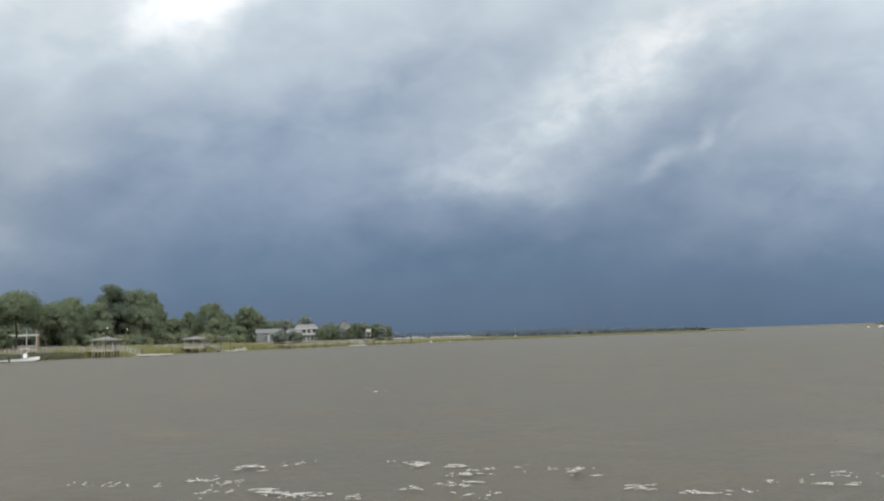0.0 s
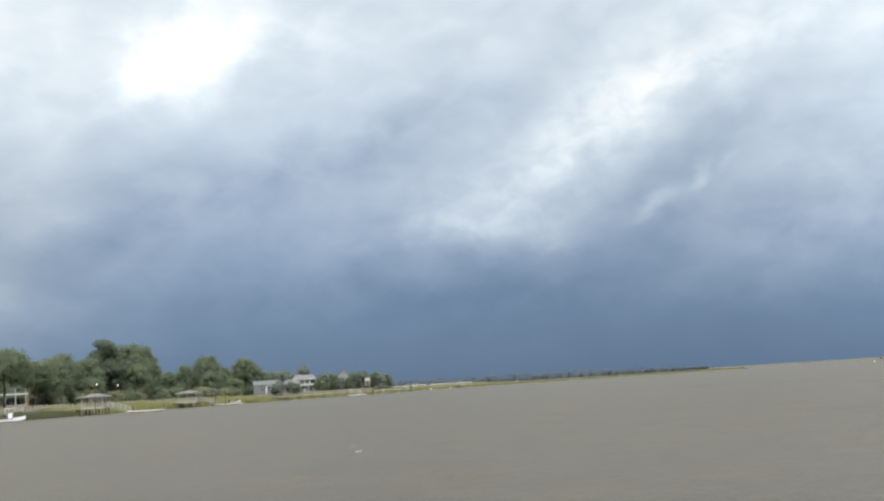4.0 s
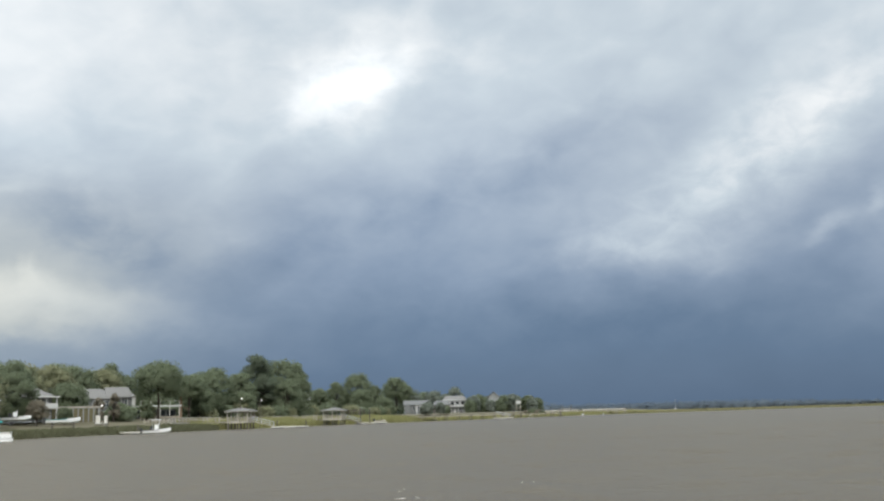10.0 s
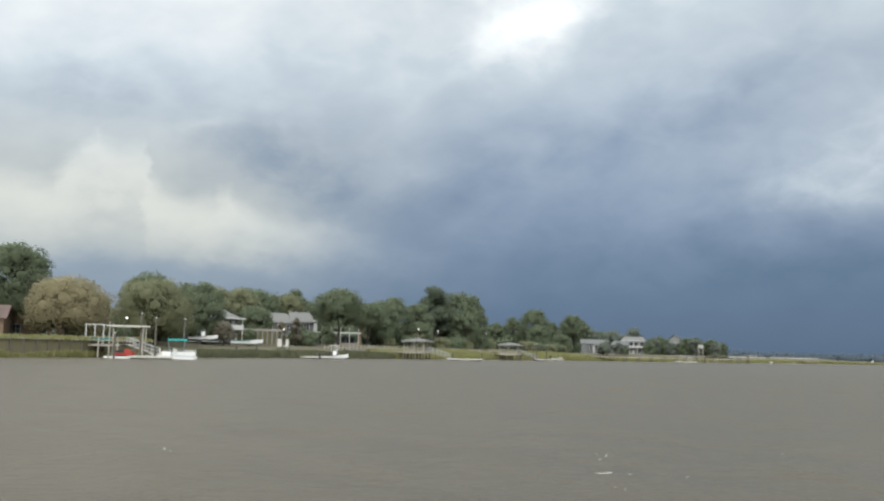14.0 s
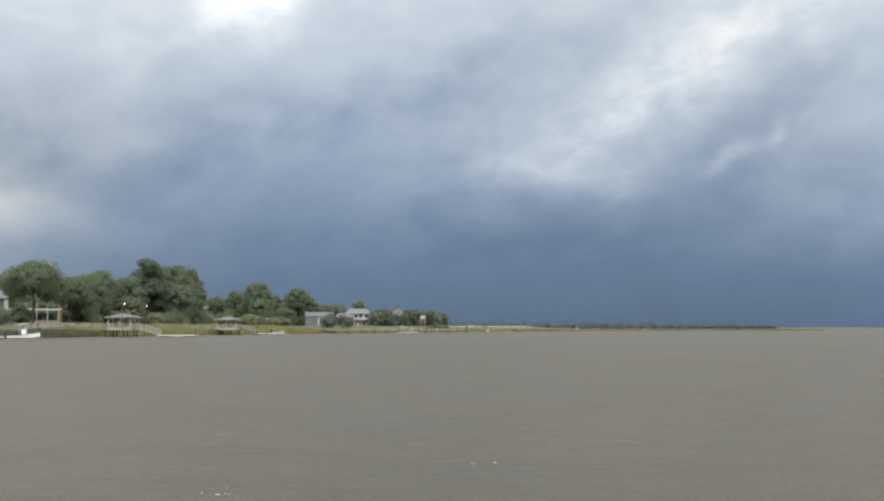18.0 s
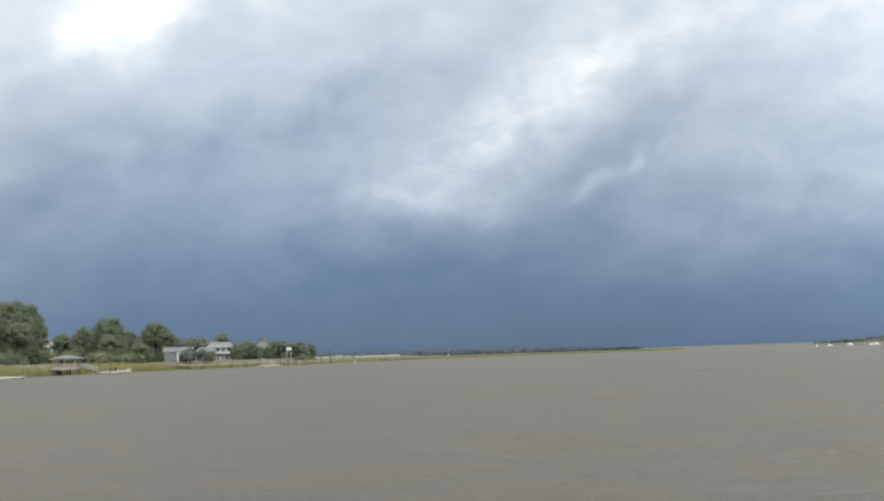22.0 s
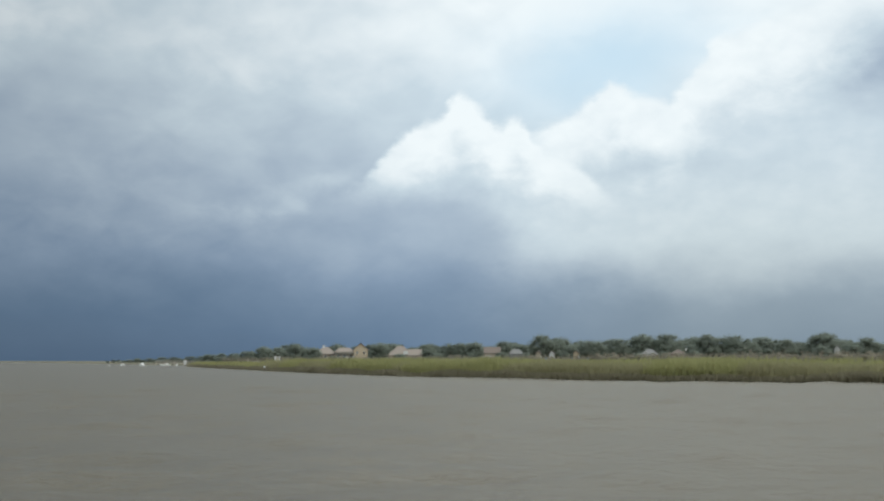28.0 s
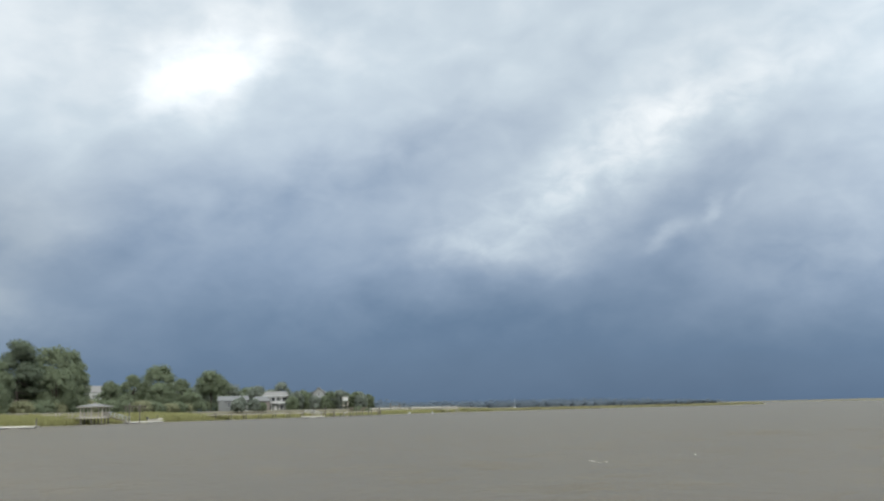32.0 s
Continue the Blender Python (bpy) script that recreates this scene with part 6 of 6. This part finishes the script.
for sx in (-2, 2):
    part("pile", bar(bmesh.new(), (sx, 0, -1.7), (sx, 0, 4.6), 0.16), M_TIMBER_DARK, pl2)
part("beam", boxes((0, 0, 3.0, 4.6, 0.2, 0.3)), M_TIMBER, pl2)
for x, y, s in ((-84, 421.6, 0.5), (-78.6, 440, 0.36)):
    t = thing("mooring_buoy", x, y, 0, 0, "white plastic mooring float near the marsh", "buoy", "white mooring floats")
    bm = bmesh.new()
    bmesh.ops.create_uvsphere(bm, u_segments=14, v_segments=9, radius=s, matrix=Matrix.Translation((0, 0, s * 0.55)) @ Matrix.Diagonal((1, 1, 0.85, 1)))
    part("float_ball", bm, M_WHITE, t)
    part("ring", bar(bmesh.new(), (0, 0, s * 1.35), (0, 0, s * 1.6), 0.12), M_METAL, t)
sl = thing("sailing_boat", -91, 837, 0, 80, "small white sailing boat moored beyond the marsh", "boat")
part("hull", hull(6.0, 2.2, 1.1), M_WHITE, sl)
part("cabin", boxes((-0.3, 0, 1.3, 2.2, 1.4, 0.6)), M_WHITE, sl)
part("mast", bar(bmesh.new(), (0.6, 0, 0.8), (0.6, 0, 9.0), 0.13, 0.08), M_METAL, sl)
part("furled_sail", bar(bmesh.new(), (0.5, 0, 2.2), (-2.4, 0, 2.1), 0.18, 0.12), M_WHITE, sl)

# ---- the marina beyond the reeds, and a marker ----
def cruiser(az_mid, dist, turn, length, label):
    x, y = off(az_mid, dist)
    t = thing("motor_cruiser", x, y, -0.2, turn, label, "boat", "boats at the marina")
    part("hull", hull(length, length * 0.3, length * 0.17), M_GEL, t)
    c = part("cabin", boxes((-length * 0.08, 0, length * 0.2, length * 0.4, length * 0.22, length * 0.11)), M_GEL, t)
    part("cabin_window", boxes((-length * 0.08, -length * 0.112, length * 0.215, length * 0.32, 0.05, length * 0.045)), M_GLASS, c)
    part("windscreen", boxes((length * 0.13, 0, length * 0.2, 0.06, length * 0.2, length * 0.08)), M_GLASS, c)
    part("flybridge", boxes((-length * 0.1, 0, length * 0.29, length * 0.18, length * 0.18, length * 0.06)), M_GEL, t)
    return t


for az_mid, dist, turn, length in ((14.7, 520, 60, 4.5), (15.4, 515, 30, 6.0), (16.4, 500, 100, 9.0), (17.7, 480, 165, 9.5), (18.3, 478, 80, 6.0)):
    cruiser(az_mid, dist, turn, length * 0.52, "white motor cruiser lying at the marina")
x, y = off(19.0, 470)
pier("marina_pier", ((x - 14, y + 6), (x + 10, y - 2)), 1.4, 2.2, "timber pier of a small marina", gap=4)
for az_mid, dist, w, h in ((18.75, 455, 1.1, 2.0), (19.35, 462, 0.9, 1.3), (19.65, 458, 0.9, 1.3)):
    x, y = off(az_mid, dist)
    t = thing("dock_box", x, y, 1.0, -az_mid, "white upright dock shed on the marina pier", "shed", "white sheds at the marina")
    part("body", boxes((0, 0, h / 2 - 0.4, w, w, h)), M_WHITE, t)
    part("lid", boxes((0, 0, h - 0.36, w + 0.3, w + 0.3, 0.12)), M_SHINGLE, t)
    part("pile", bar(bmesh.new(), (0, 0, -2.7), (0, 0, 0), 0.2), M_TIMBER_DARK, t)
pier("jetty", ((119, 337), (126, 334)), 2.3, 2.0, "grey jetty in the reeds", rail=False)
wbx = thing("boat_shed", 126.2, 334.6, 2.3, -20, "small white shed at the end of a jetty", "shed")
part("body", boxes((0, 0, 0.65, 1.7, 1.5, 1.3)), M_WHITE, wbx)
part("roof", boxes((0, 0, 1.36, 2.0, 1.8, 0.12)), M_WHITE, wbx)
part("door", boxes((0, -0.77, 0.6, 0.8, 0.05, 1.1)), M_TIMBER, wbx)
mk = thing("channel_marker", 66, 205, 0, 0, "thin leaning stake with a pale top in the river", "marker")
part("stake", bar(bmesh.new(), (0.05, 0, -1.6), (-0.05, 0, 1.0), 0.07), M_TIMBER_DARK, mk)
part("top", bar(bmesh.new(), (-0.05, 0, 0.95), (-0.06, 0, 1.25), 0.17, 0.14, 10), M_WHITE, mk)


# ---- foam on the water ----
def water_at(x, y):
    i, j = min(max(np.searchsorted(wxs, x), 1), len(wxs) - 1), min(max(np.searchsorted(wys, y), 1), len(wys) - 1)
    return max(wz[j, i], wz[j - 1, i], wz[j, i - 1], wz[j - 1, i - 1])


def foam(strands, seed, label):
    """Lacy strands of foam flakes; a strand is x, y, length, direction in degrees, number of flakes, flake size."""
    r = random.Random(seed)
    verts, faces = [], []
    for x, y, length, turn, n, size in strands:
        c, s = math.cos(radians(turn)), math.sin(radians(turn))
        curl, phase, thin = r.uniform(3.0, 7.0), r.uniform(0, 6.3), r.uniform(0.07, 0.17)
        knots = [r.uniform(-0.5, 0.5) for _ in range(5)]
        for _ in range(n * 2):
            u = (r.choice(knots) + r.gauss(0, 0.07)) * length
            v = 0.09 * math.sin(u * curl + phase) + r.gauss(0, thin)
            px, py = x + u * c - v * s, y + u * s + v * c
            k, i0, z = 8, len(verts), water_at(px, py) + 0.012
            a = size * r.choice((0.25, 0.35, 0.45, 0.6, 0.9))
            lean = radians(turn + r.gauss(0, 35))
            for q in range(k):
                t = q * 6.2832 / k
                e, f = a * math.cos(t) * r.uniform(0.6, 1.3), a * 0.15 * math.sin(t) * r.uniform(0.5, 1.4)
                verts.append((px + e * math.cos(lean) - f * math.sin(lean), py + e * math.sin(lean) + f * math.cos(lean), z + 0.002 * (q % 2)))
            verts.append((px, py, z + 0.008))
            faces += [(i0 + q, i0 + (q + 1) % k, i0 + k) for q in range(k)]
    tagged(new("foam", mesh_of("foam", verts, faces, M_FOAM)), label, "foam", kind="stuff")


WAKE = "lacy white wake foam on the brown water"
FLECKS = "thin white foam flecks drifting on the brown water"
foam([(-2.8, 14.8, 0.9, -6, 22, 0.14), (-2.3, 13.9, 0.8, -55, 16, 0.13), (-2.6, 13.0, 0.8, 14, 13, 0.11), (-3.5, 15.0, 0.6, 0, 4, 0.08), (-5.8, 14.4, 0.7, 8, 12, 0.13), (-6.3, 13.7, 0.9, 16, 13, 0.12),
      (-5.1, 12.25, 1.1, 8, 18, 0.14), (-5.8, 12.8, 0.9, -10, 8, 0.09), (-4.3, 12.35, 0.8, 10, 16, 0.13), (-3.8, 12.5, 0.5, 0, 6, 0.10), (-5.2, 14.7, 0.7, 0, 5, 0.08), (-1.0, 14.1, 0.7, -8, 11, 0.13)], 3, WAKE)
foam([(-0.6, 13.8, 0.4, -4, 4, 0.08), (-1.9, 14.4, 0.8, -10, 7, 0.09), (-1.9, 12.5, 0.6, 50, 8, 0.11), (0.2, 12.95, 0.5, -6, 9, 0.12), (0.7, 12.5, 0.6, -10, 9, 0.11), (1.4, 12.5, 0.7, 8, 6, 0.09), (2.0, 13.1, 0.4, 0, 4, 0.08),
      (2.5, 12.65, 0.6, -4, 9, 0.11), (2.9, 13.4, 1.4, 4, 9, 0.09), (-7.2, 13.3, 0.9, 6, 6, 0.09), (-8.1, 13.3, 0.6, 0, 3, 0.08)], 5, WAKE)
foam([(-8.9, 35.0, 0.6, 5, 3, 0.11), (-8.4, 33.6, 2.2, -60, 2, 0.05), (-9.9, 37.4, 1.0, -20, 3, 0.07), (-8.9, 36.3, 2.6, -35, 3, 0.05), (-17.2, 33.3, 0.3, 0, 2, 0.07), (-7.7, 41.4, 0.5, 15, 2, 0.05),
      (-1.6, 87.8, 2.2, 3, 3, 0.12), (1.8, 91.0, 1.6, 2, 2, 0.12), (-14.0, 27.0, 0.5, 0, 2, 0.05)], 4, FLECKS)
